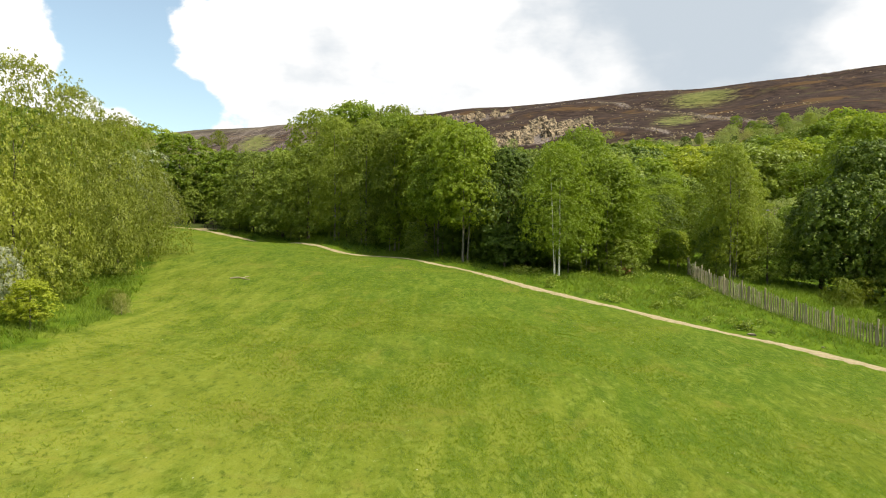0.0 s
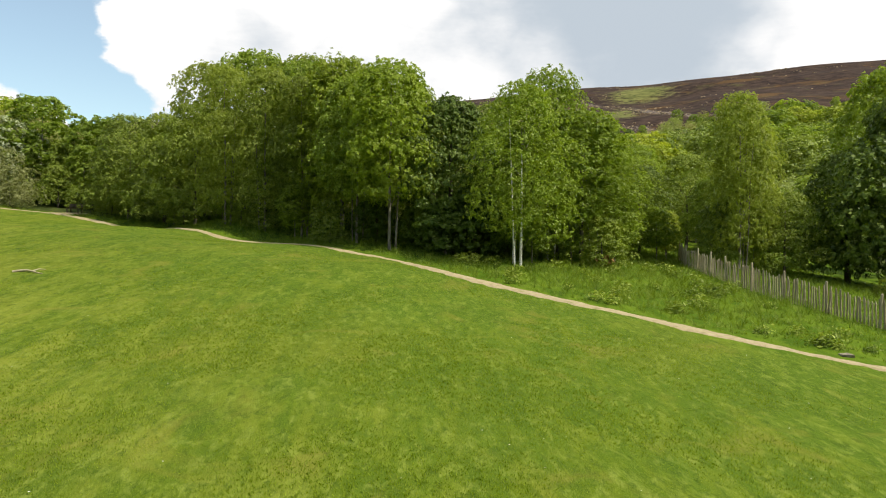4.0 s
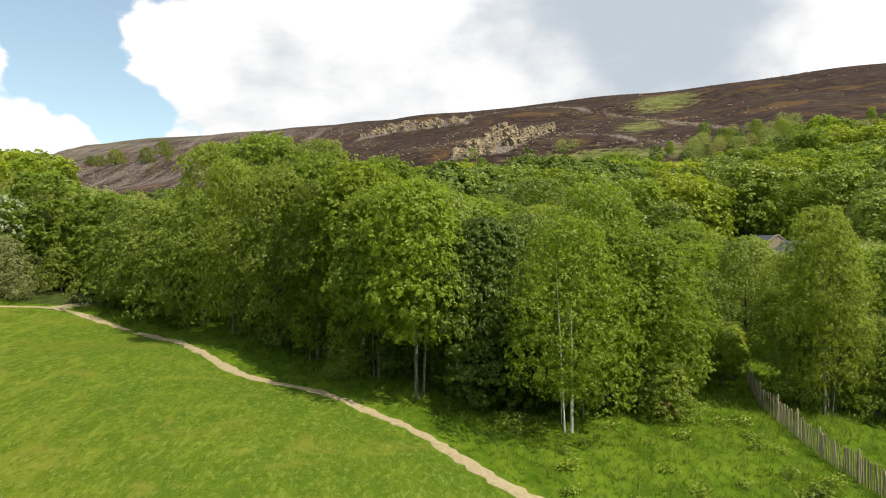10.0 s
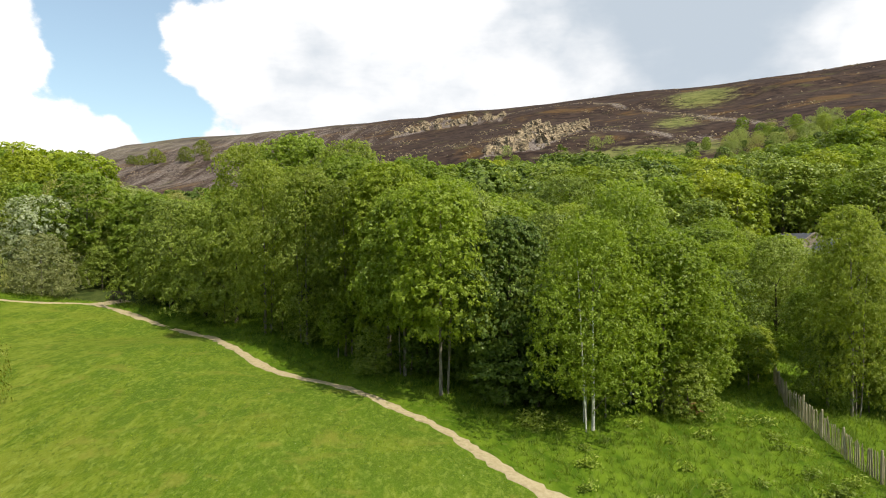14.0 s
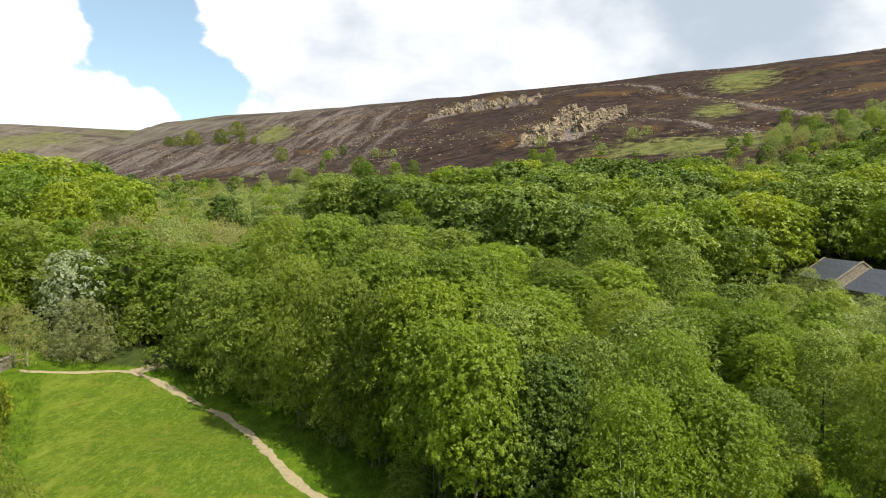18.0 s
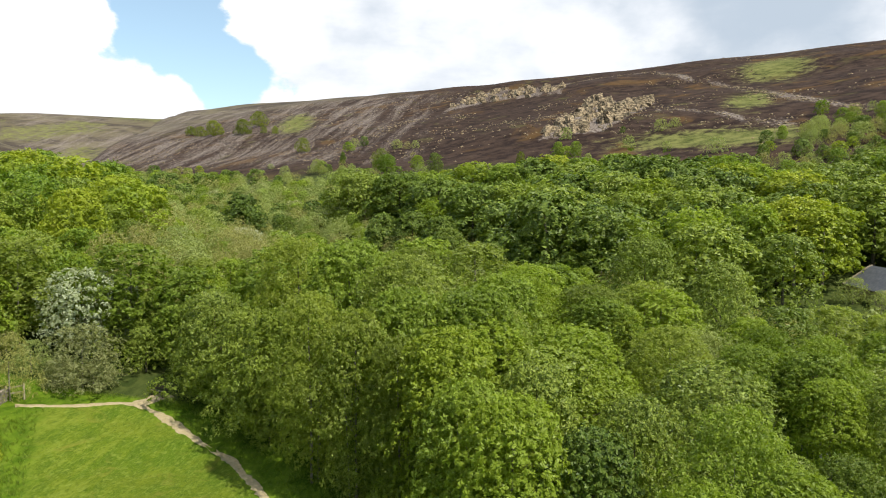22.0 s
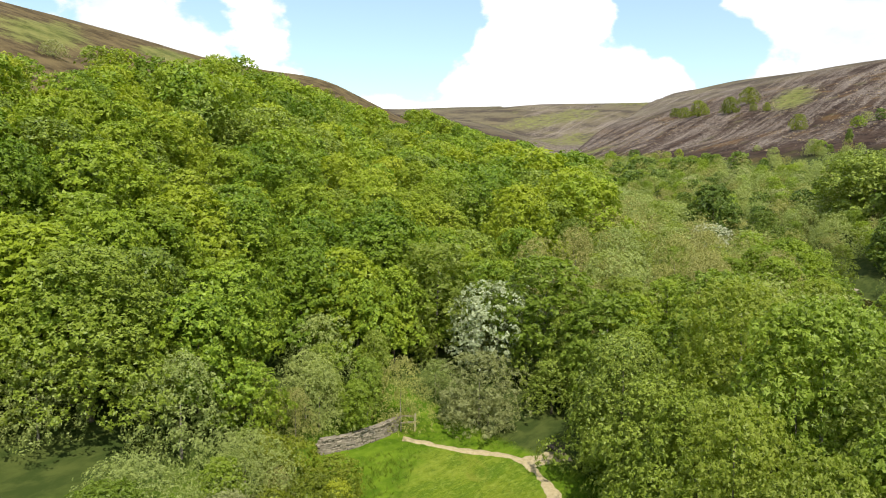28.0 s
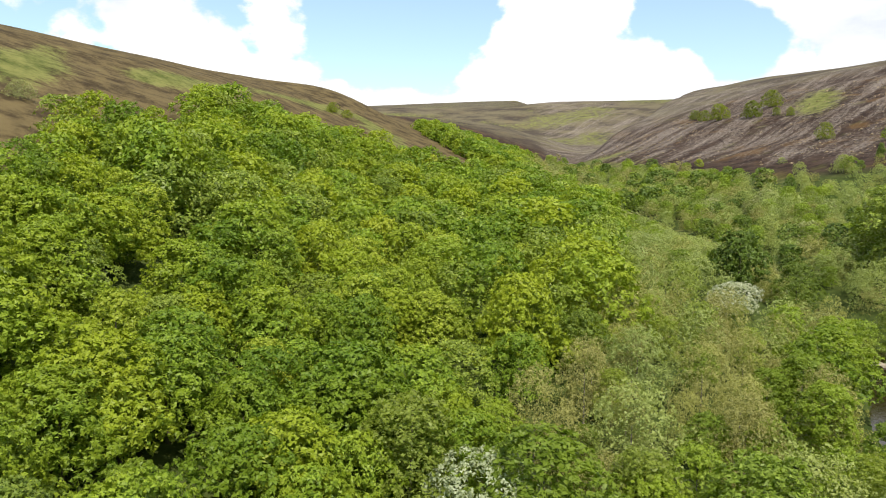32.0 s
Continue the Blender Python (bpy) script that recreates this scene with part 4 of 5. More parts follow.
# hedge and scrub along the meadow's western edge
EDGE = [
    ("hedge", -20.6, 9.5, 6.4, 0.9), ("hedge", -21.6, 15.0, 6.0, 0.9), ("hedge", -22.6, 20.6, 5.6, 0.95), ("hedge", -23.2, 25.4, 5.4, 0.9), ("hedge", -23.0, 30.4, 5.0, 0.9), ("hedge", -24.2, 35.6, 4.4, 0.9), ("gorse", -14.8, 8.1, 1.2, 1.0), ("gorse", -14.4, 14.3, 1.0, 1.0),
    ("hedge", -18.8, 9.0, 10.6, 0.72), ("hedge", -19.8, 15.6, 11.6, 0.62), ("hedge", -20.4, 21.6, 11.3, 0.6), ("hedge", -20.6, 27.6, 10.2, 0.62), ("ash", -25.6, 12.0, 10.4, 1.3),
    ("oak", -19.0, 1.5, 9.2, 0.8), ("ash", -24.6, 20.0, 9.4, 1.3), ("hedge", -20.4, 31.6, 6.6, 0.75), ("sycamore", -26.2, 33.0, 6.2, 0.9), ("sallow", -29.7, 40.3, 4.6, 1.0), ("willow", -38.6, 42.6, 6.4, 1.0), ("willow", -33.2, 37.4, 5.4, 1.2),
    ("yellow", -14.0, 7.4, 1.9, 1.6), ("twig", -13.5, 13.2, 1.0, 1.1), ("blossom", -20.6, 20.0, 2.2, 0.6), ("yellow", -29.6, 46.4, 3.2, 1.0), ("gorse", -17.2, 14.4, 2.2, 1.0), ("gorse", -19.2, 24.2, 1.8, 1.1), ("blossom", -17.0, 10.6, 2.6, 0.7), ("gorse", -22.6, 32.4, 1.7, 1.1), ("gorse", -30.4, 45.7, 3.2, 0.9),
    ("twig", -32.5, 44.8, 2.8, 0.9), ("gorse", -28.8, 43.2, 2.8, 0.9), ("gorse", -35.4, 46.1, 2.8, 0.8), ("alder", -42.3, 65.6, 4.2, 1.2), ("willow", -38.3, 63.1, 3.0, 1.2), ("sycamore", -30.6, 67.5, 4.4, 1.2), ("ash", -31.7, 70.2, 4.0, 1.2), ("sallow", -33.3, 62.3, 5.6, 1.15), ("sallow", -34.4, 61.5, 2.6, 1.2), ("sallow", -32.2, 62.0, 2.4, 1.2), ("silver", -37.6, 69.8, 8.8, 1.05), ("oak", -43.1, 59.4, 8.0, 1.0), ("ash", -28.5, 68.3, 6.6, 1.0), ("willow", -33.5, 43.5, 4.6, 1.2), ("twig", -37.3, 49.4, 3.6, 0.9), ("sycamore", -40.1, 53.6, 4.6, 0.9), ("willow", -42.8, 55.5, 5.4, 1.1), ("alder", -39.4, 57.8, 5.6, 0.9), ("ash", -30.0, 35.0, 7.0, 1.2), ("sycamore", -31.0, 27.0, 8.0, 0.9), ("gorse", -27.4, 40.9, 2.4, 1.0), ("willow", -29.0, 38.2, 3.6, 1.1), ("gorse", -24.6, 37.4, 1.6, 1.1),
    ("oak", -44.2, 64.2, 8.4, 0.9), ("oak", -44.6, 50.0, 8.6, 0.9), ("willow", -39.1, 51.5, 4.8, 1.1), ("oak", -50.5, 44.0, 9.0, 0.95), ("sycamore", -31.4, 70.4, 7.0, 0.85), ("yellow", -27.2, 72.6, 7.4, 1.0),
    ("gorse", -32.0, 48.3, 2.6, 1.0), ("gorse", -34.0, 46.9, 3.0, 0.9), ("willow", -37.7, 51.5, 5.0, 0.9), ("ash", -35.7, 52.9, 4.4, 1.0), ("ash", -37.0, 55.0, 5.0, 0.9), ("gorse", -30.8, 43.3, 3.0, 0.9), ("ash", -33.3, 42.0, 3.8, 1.1),
    ("willow", -42.6, 36.6, 5.4, 1.0), ("oak", -46.4, 33.4, 8.0, 1.0), ("oak", -38.6, 47.1, 5.0, 1.0), ("oak", -44.6, 39.0, 8.6, 1.1), ("oak", -41.6, 45.4, 8.0, 1.1), ("oak", -50.0, 37.0, 9.0, 1.1), ("twig", -39.6, 47.6, 4.4, 1.0), ("oak", -46.4, 56.5, 9.0, 1.1), ("sycamore", -35.1, 70.4, 7.0, 0.9), ("oak", -41.6, 72.4, 9.0, 1.0), ("ash", -28.6, 75.6, 7.8, 1.1),
    ("sycamore", 21.0, 37.6, 4.2, 1.0), ("ash", 18.2, 40.4, 3.6, 1.3), ("yellow", 19.4, 42.0, 3.4, 1.1), ("alder", 21.5, 36.3, 11.0, 0.75), ("alder", 22.9, 37.3, 3.4, 1.2), ("ash", 24.0, 20.4, 2.5, 1.0), ("sycamore", 24.6, 37.0, 5.4, 1.0), ("gorse", 25.6, 28.4, 2.0, 0.9), ("gorse", 28.8, 31.4, 2.0, 1.0), ("twig", 29.6, 26.0, 2.2, 1.0), ("dark", 33.0, 31.0, 9.0, 1.0), ("dark", 29.4, 38.4, 8.6, 1.0),
]
for k, (kind, x, y, high, wide) in enumerate(EDGE):
    plant(kind, x, y, high, wide, "near" if high > 4 and min(math.hypot(x - 2, y - 2), math.hypot(x + 3, y - 27)) < 38 else "mid", k % 2, group="scrub beside the meadow")

rng = random.Random(11)
FRONT_X = [-60, -40, -30, -22, -14, -8, 0, 6, 12, 20, 28, 40, 60, 120]
FRONT_Y = [62, 66, 70, 69, 61, 56, 49, 46, 46, 51, 56, 50, 44, 10]
WOOD = []


def choose(pick, *shares):
    for kind, share in shares:
        if pick < share:
            return kind
        pick -= share
    return shares[-1][0]


def clearing(x, y):
    """Room round the houses and the trees that stand alone."""
    return math.hypot((x - 59) / 9, (y - 114.5) / 17) < 1 or any(math.hypot(x - a, y - b) < c for a, b, c in ((15.5, 82, 4.5), (22.5, 80, 4), (-59, 167, 9), (-52, 147, 9), (-31, 121, 8), (-48, 166, 7), (43, 172, 5), (72, 167, 6)))


for gx0 in np.arange(-330, 260, 5.6):
    for gy0 in np.arange(10, 430, 5.6):
        x, y = gx0 + rng.uniform(-2.5, 2.5), gy0 + rng.uniform(-2.5, 2.5)
        pick, tall, keep, size = rng.random(), rng.uniform(0.85, 1.15), rng.random(), rng.random()
        d, level, side = (float(v) for v in river_at(np.array(x), np.array(y)))
        u, s = wood_side(x, y)
        h = moor_side(x, y)
        az = math.degrees(math.atan2(x - 1.7, y - 0.5))
        if d < 3.4 or az > 39 or az < -84 or h > 330 or clearing(x, y):
            continue
        if side > 0 and d < 12 and 106 < y < 136 and x < -4:
            if keep < 0.5:
                WOOD.append(("willow", x, y, 2.2 + 1.6 * size, 1.3))
            continue
        top = np.interp(s, [-120, 57, 84, 119, 156, 196, 240, 420], [62, 60, 73, 80, 77, 58, 38, 26]) + 5 * math.sin(s * 0.11)
        if u > np.interp(s, [12, 42, 150, 200], [4, -13, -14, 0]) and u < top and -75 < s < 262 and side > 0:
            if (keep * 7.3) % 1 < 0.14:
                continue
            kind = choose(pick, ("oak", 0.70), ("yellow", 0.07), ("sycamore", 0.15), ("ash", 0.08))
            if u < 26 and 45 < s < 125 and kind == "oak" and size < 0.55:
                kind = "yellow"
            high = (9.0 + 1.5 * math.sin(x * 0.07) * math.cos(y * 0.05)) * tall * (0.8 if u > top - 12 else 1)
            WOOD.append((kind, x, y, high * (0.8 + 0.45 * size), 1.0 + 0.35 * keep))
        elif u <= top and side > 0 and s < 262 and y > np.interp(x, FRONT_X, FRONT_Y) and x < 110:
            if 22 < s < 92 and -52 < u:
                kind = choose(pick, ("twig", 0.4), ("ash", 0.26), ("alder", 0.16), ("willow", 0.18))
                WOOD.append((kind, x, y, 6.0 + 3.5 * size, 0.85 if kind == "twig" else 1.15))
            elif s > 80 and u > -60:
                kind = choose(pick, ("willow", 0.52), ("twig", 0.2), ("sallow", 0.08), ("ash", 0.12), ("alder", 0.08))
                WOOD.append((kind, x, y, 3.6 + 3.4 * size, 1.25 + 0.3 * keep))
            elif 20.0 < az < 32.5 and 74 < y < 108:
                WOOD.append((choose(pick, ("willow", 0.6), ("alder", 0.4)), x, y, (8.4 if y < 90 else 2.8) + 1.4 * size, 1.3))
            elif 22 < az < 32.5 and 50 < y <= 70:
                WOOD.append((choose(pick, ("alder", 0.5), ("ash", 0.3), ("willow", 0.2)), x, y, 6.4 + 2.0 * size, 1.2))
            elif (30 < x < 62 and y > 66) or (22 < az < 32.5 and 50 < y < 104):
                WOOD.append((choose(pick, ("willow", 0.6), ("alder", 0.25), ("twig", 0.15)), x, y, 3.6 + 2 * size, 1.3))
            else:
                kind = choose(pick if x > -20 else pick * 0.7, ("ash", 0.42), ("alder", 0.2), ("sycamore", 0.1), ("willow", 0.14), ("birch", 0.1), ("yellow", 0.02))
                WOOD.append((kind, x, y, (10.8 - 2.4 * float(sstep(6, 16, x)) if y < 90 else 8.8) * tall * (0.7 if kind == "willow" else 1), 1.2 + 0.25 * keep))
        elif side < 0 and y > 60 - 0.8 * x:
            limit = 215 + 55 * sstep(60, 150, x) + 12 * math.sin(x * 0.06)
            if h > limit and keep < (0.72 if x < 70 else 0.3) + 0.26 * sstep(limit, limit + 50, h) + (0 if x < 70 else 0.42) * sstep(limit + 20, limit + 70, h):
                continue
            if h <= limit - 12 and x > -45 and d > 20:
                continue
            if 19.8 < az < 33 and y < 112:
                WOOD.append(("willow", x, y, (3.4 if y > 84 else 1.6) + 1.2 * size, 1.3))
                continue
            if x < -200 or (36 < x < 60 and 84 < y < 122 and pick < 0.8):
                continue
            if h > limit - 12:
                kind, high = choose(pick, ("willow", 0.4), ("oak", 0.25), ("twig", 0.2), ("dark", 0.15)), 2.6 + 3.6 * size
            elif x < -45 or d < 20:
                kind, high = choose(pick, ("willow", 0.38), ("twig", 0.22), ("dark", 0.12), ("ash", 0.22), ("sallow", 0.06)), 4.0 + 4 * size
            else:
                kind, high = choose(pick, ("dark", 0.38), ("sycamore", 0.3), ("ash", 0.2), ("alder", 0.08), ("yellow", 0.04)), 12.4 * tall
            WOOD.append((kind, x, y, high, 1.2))


# the woods and scrub farther up the valley
rng = random.Random(23)
for gx0 in np.arange(-470, -90, 6.2):
    for gy0 in np.arange(190, 640, 6.2):
        x, y = gx0 + rng.uniform(-2.6, 2.6), gy0 + rng.uniform(-2.6, 2.6)
        pick, size = rng.random(), rng.random()
        d, level, side = (float(v) for v in river_at(np.array(x), np.array(y)))
        u, s = wood_side(x, y)
        if s < 262 or s > 560 or d < 3:
            continue
        if side > 0 and u < np.interp(s, [262, 300, 330, 400, 440, 500, 560], [40, 52, 96, 112, 100, 60, 30]) + 6 * math.sin(s * 0.09):
            low = np.interp(s, [262, 330, 420, 520], [16, 34, 62, 60])
            if u > low:
                WOOD.append((choose(pick, ("oak", 0.6), ("ash", 0.22), ("sycamore", 0.18)), x, y, 7.0 + 4 * size, 1.25))
            elif size < 0.9:
                WOOD.append((choose(pick, ("willow", 0.5), ("ash", 0.2), ("sallow", 0.12), ("twig", 0.18)), x, y, 4.0 + 4 * pick, 1.4))
        elif side < 0 and d < np.interp(s, [262, 350, 440, 500], [60, 52, 42, 18]) and size < 0.75 and x < -112:
            WOOD.append((choose(pick, ("willow", 0.5), ("ash", 0.25), ("twig", 0.15), ("dark", 0.1)), x, y, 3.4 + 5 * pick, 1.35))

BANK = []
rng = random.Random(19)
for gx0 in np.arange(-44, 130, 7.6):
    for gy0 in np.arange(60, 260, 7.6):
        x, y = gx0 + rng.uniform(-2.4, 2.4), gy0 + rng.uniform(-2.4, 2.4)
        pick, size = rng.random(), rng.random()
        d, level, side = (float(v) for v in river_at(np.array(x), np.array(y)))
        h, az = moor_side(x, y), math.degrees(math.atan2(x - 1.7, y - 0.5))
        limit = 203 + 55 * sstep(60, 150, x) + 12 * math.sin(x * 0.06)
        if side > 0 or d < 20 or h > limit or az > 37 or y < 60 - 0.8 * x or clearing(x, y) or (19.6 < az < 33 and y < 126):
            continue
        kind = choose(pick if az < 16 else 0.36 + 0.64 * pick, ("dark", 0.36), ("sycamore", 0.32), ("ash", 0.22), ("yellow", 0.06), ("birch", 0.04))
        BANK.append((kind, x, y, (12.0 + 6.0 * size) * (0.75 if h > limit - 14 else 1), 1.15 + 0.25 * pick))


def reach(x, y):
    return min(math.hypot(x - 2, y - 10), math.hypot(x + 2, y - 28))


WOOD.sort(key=lambda w: reach(w[1], w[2]))
NEAR_COUNT = 280
for k, (kind, x, y, high, wide) in enumerate(WOOD[:NEAR_COUNT]):
    plant(kind, x, y, high, wide, "near" if k < 32 else "mid", k % 2 if k < 32 else k % 3, group="valley wood")

for k, (x, y, high) in enumerate([(-58.0, 57.8, 8.6), (-55.0, 49.6, 8.2), (-57.6, 53.4, 9.2), (-61.4, 60.4, 9.0)]):
    plant("oak", x, y, high, 1.2, "mid", k % 3, group="valley wood")

for k, (kind, x, y, high, wide) in enumerate(BANK):
    plant(kind, x, y, high, wide, "far", k % 3, group="trees of the far bank")

# single trees and thickets that stand out farther off
LONE = [("dark", -61, 172, 12.6, 1.15), ("blossom", -54, 152, 5.4, 1.5), ("oak", -32, 125, 10.4, 1.3), ("sycamore", -50, 170, 10, 1.1), ("yellow", 72, 167, 9.5, 1.6), ("sycamore", 43, 172, 14, 1.25), ("twig", -55, 172, 6.5, 1.2), ("twig", -31, 96, 8.4, 0.9), ("twig", -25.4, 103, 8.6, 0.9), ("twig", -28, 91, 7.6, 0.9), ("twig", -35.4, 56.6, 5.4, 0.9), ("dark", 50, 160, 11, 1.2), ("dark", -12.0, 152, 12.0, 1.1), ("dark", -19.0, 161, 12.0, 1.1), ("sycamore", -9.6, 141, 11.0, 1.1), ("dark", -27, 168, 11.0, 1.1), ("alder", -33, 158, 8.0, 1.1), ("sycamore", 47, 132, 11.5, 1.2),
        ("gorse", -236, 572, 13.0, 1.0), ("gorse", -205, 554, 13.0, 0.85), ("gorse", -204, 588, 13.5, 0.85), ("gorse", -258, 596, 9.0, 0.9), ("gorse", -274, 613, 8.5, 0.9), ("gorse", -176, 545, 6.4, 0.7), ("gorse", -188, 553, 6.0, 0.8),
        ("gorse", -126, 447, 9.6, 0.75), ("gorse", -57, 337, 9.6, 0.8), ("dark", -81, 363, 7.0, 0.6), ("willow", -89, 343, 7.6, 1.1), ("sycamore", -28, 300, 9.4, 1.0), ("oak", -50, 312, 10.0, 1.2), ("ash", -36, 306, 8.4, 1.2), ("willow", -100, 330, 5.4, 1.2), ("willow", -72, 322, 6.0, 1.2),
        ("gorse", 7, 293, 5.4, 0.6), ("ash", 21, 285, 9.0, 1.0), ("ash", 28, 286, 8.0, 1.0), ("ash", 95, 261, 6.6, 1.1), ("willow", 109, 266, 7.4, 1.2), ("ash", 128, 262, 9.6, 1.0), ("willow", 114, 247, 6.6, 1.4), ("willow", 126, 250, 7.4, 1.3), ("alder", 136, 258, 8.4, 1.2), ("willow", 100, 250, 5.6, 1.4), ("willow", 141, 268, 7.4, 1.2),
        ("willow", 53.0, 110, 4.6, 1.2), ("willow", 53.4, 119, 4.4, 1.2), ("willow", 54.0, 101, 4.4, 1.3), ("sallow", -150, 75, 3.6, 1.3), ("gorse", -261, 228, 4.6, 0.93), ("gorse", -257, 224, 3.9, 0.81), ("gorse", -255, 231, 3.9, 0.93), ("willow", 150, 276, 6.8, 1.1), ("ash", 172, 262, 7.6, 1.0), ("willow", 190, 270, 6.0, 1.2)]
for k, (kind, x, y, high, wide) in enumerate(LONE):
    plant(kind, x, y, high, wide, "mid", k % 3, group="trees standing alone")

# everything beyond: one wood of many crowns for each kind of leaf
REST = WOOD[NEAR_COUNT:]
for kind in sorted({w[0] for w in REST}):
    wide, base, clumps, size, shape, bark, girth = SHAPE[kind]
    shapes = []
    for v in range(4):
        cs, rs, pos, nrm, s, r = crown_points(hash_of(kind) + 100 + v, 9.6, wide, base, 30, 3000 if LOOSE.get(kind, 0) > 0.4 else 4200, size * (1.15 if LOOSE.get(kind, 0) > 0.4 else 0.9), shape, LOOSE.get(kind, 0.0), FLAT.get(kind, 0.9))
        shapes.append(simple_leaves(pos, nrm, s, r))
    vs, tones = [], []
    for k, (_, x, y, high, broad) in enumerate([w for w in REST if w[0] == kind]):
        v, f = shapes[k % 4]
        far_off = reach(x, y)
        step = 1 if far_off < 105 else 2 if far_off < 190 else 4 if far_off < 300 else 8
        if LOOSE.get(kind, 0) > 0.4:
            step = max(1, step // 2)
        keep = v.reshape(-1, 3, 3)[k % step :: step]
        a, sc = (x * 37.7 + y * 91.3) % 6.283, high / 10.0
        rot = np.array([[math.cos(a), -math.sin(a), 0], [math.sin(a), math.cos(a), 0], [0, 0, 1]]) * np.array([sc * broad, sc * broad, sc])
        if step > 1:
            mid = keep.mean(1, keepdims=True)
            keep = mid + (keep - mid) * step ** 0.5
        tones.append(np.full(len(keep) * 3, (x * 7.31 + y * 3.77) % 1.0, np.float32))
        vs.append((keep.reshape(-1, 3) @ rot.T) + (x, y, float(height(x, y)) - 0.1))
    verts = np.concatenate(vs)
    wood_mesh = fast_mesh("far_wood", verts, np.arange(len(verts)).reshape(-1, 3), LEAF[kind])
    wood_mesh.attributes.new("tone", "FLOAT", "POINT").data.foreach_set("value", np.concatenate(tones))
    hue = {"dark": "dark green", "yellow": "yellow-green", "silver": "silvery", "twig": "bare tan"}.get(kind, kind)
    tagged(new("far_wood", wood_mesh), "distant wood of many " + hue + " crowns on the valley sides", "woodland", kind="stuff")


# ---- fence of split chestnut pales ----
def along(line, step):
    out, carry = [], 0.0
    for (ax, ay), (bx, by) in zip(line, line[1:]):
        length = math.hypot(bx - ax, by - ay)
        s = carry
        while s < length:
            out.append((ax + (bx - ax) * s / length, ay + (by - ay) * s / length, math.atan2(by - ay, bx - ax)))
            s += step
        carry = s - length
    return out


rng = random.Random(21)
fence = new("fence")
fence.location = (FENCE[0][0], FENCE[0][1], float(height(*FENCE[0])))
tagged(fence, "weathered grey split chestnut paling fence with round posts", "fence")


def pale_mesh(k):
    """A split pale: uneven slat with a short pointed head."""
    g = random.Random(k + 300)
    w, t, h = 0.024 + 0.004 * k, 0.012, 0.98 + 0.04 * k
    rings = [(w * 1.05, -0.12), (w * g.uniform(0.85, 1.05), h * 0.5), (w * g.uniform(0.8, 1.0), h * 0.92), (w * 0.3, h)]
    verts, faces = [], []
    for j, (half, z) in enumerate(rings):
        sway = g.uniform(-0.012, 0.012)
        verts += [(-half + sway, -t, z), (half + sway, -t * 0.7, z), (half + sway, t, z), (-half + sway, t * 0.8, z)]
        if j:
            o = 4 * j - 4
            faces += [(o + i, o + (i + 1) % 4, o + 4 + (i + 1) % 4, o + 4 + i) for i in range(4)]
    return mesh_from("pale", verts, faces + [(3, 2, 1, 0), (12, 13, 14, 15)], [PALE])


pales = [pale_mesh(k) for k in range(5)]
back = Matrix.Translation(-fence.location)
for x, y, a in along(FENCE, 0.15):
    m = Matrix.Translation((x, y, float(height(x, y)) - 0.06)) @ Euler((rng.uniform(-0.05, 0.05), rng.uniform(-0.06, 0.06), a + rng.uniform(-0.3, 0.3))).to_matrix().to_4x4()
    ob = part("pale", rng.choice(pales), fence)
    ob.matrix_basis = back @ m
pv, pf = tube([(0, 0, -0.3), (0, 0, 0.6), (0.01, 0, 1.24), (0.01, 0, 1.28)], [0.055, 0.05, 0.047, 0.02], 8)
post = mesh_from("post", [tuple(p) for p in pv], pf, [PALE], False)
posts = along(FENCE, 2.3)
for x, y, a in posts:
    ob = part("post", post, fence)
    ob.matrix_basis = back @ Matrix.Translation((x + 0.06 * math.sin(a), y - 0.06 * math.cos(a), float(height(x, y)))) @ Euler((rng.uniform(-0.06, 0.06), rng.uniform(-0.06, 0.06), a)).to_matrix().to_4x4()
for lift in (0.25, 0.85):
    line = [(x, y, float(height(x, y)) + lift) for x, y, _ in along(FENCE, 1.15)]
    wv, wf = tube([Vector(p) - fence.location for p in line], [0.008] * len(line), 4)
    part("wire", mesh_from("wire", [tuple(p) for p in wv], wf, [PALE]), fence, "twisted rusty wire")

# ---- bench ----
bench = new("bench")
bx, by = -26.9, 62.4
bench.matrix_basis = pose(bx, by, float(height(bx, by)), 0, 0, 158)
tagged(bench, "dark weathered timber bench in the trees' shade", "bench")


def bar(name, sx, sy, sz, x, y, z, parent, mat, tilt=0.0):
    ob = part(name, box_mesh(name, sx, sy, sz, mat, min(sx, sy, sz) * 0.15), parent)
    ob.matrix_basis = pose(x, y, z, tilt, 0, 0)
    return ob


for k in range(3):
    bar("seat_slat", 1.6, 0.12, 0.04, 0, -0.15 + 0.14 * k, 0.44, bench, TIMBER)
for k in range(2):
    bar("back_slat", 1.6, 0.03, 0.12, 0, -0.25 - 0.02 * k, 0.58 + 0.17 * k, bench, TIMBER, 8)
for x in (-0.62, 0.62):
    bar("leg", 0.09, 0.09, 0.44, x, 0.12, 0, bench, TIMBER)
    bar("leg", 0.09, 0.09, 0.86, x, -0.31, 0, bench, TIMBER)

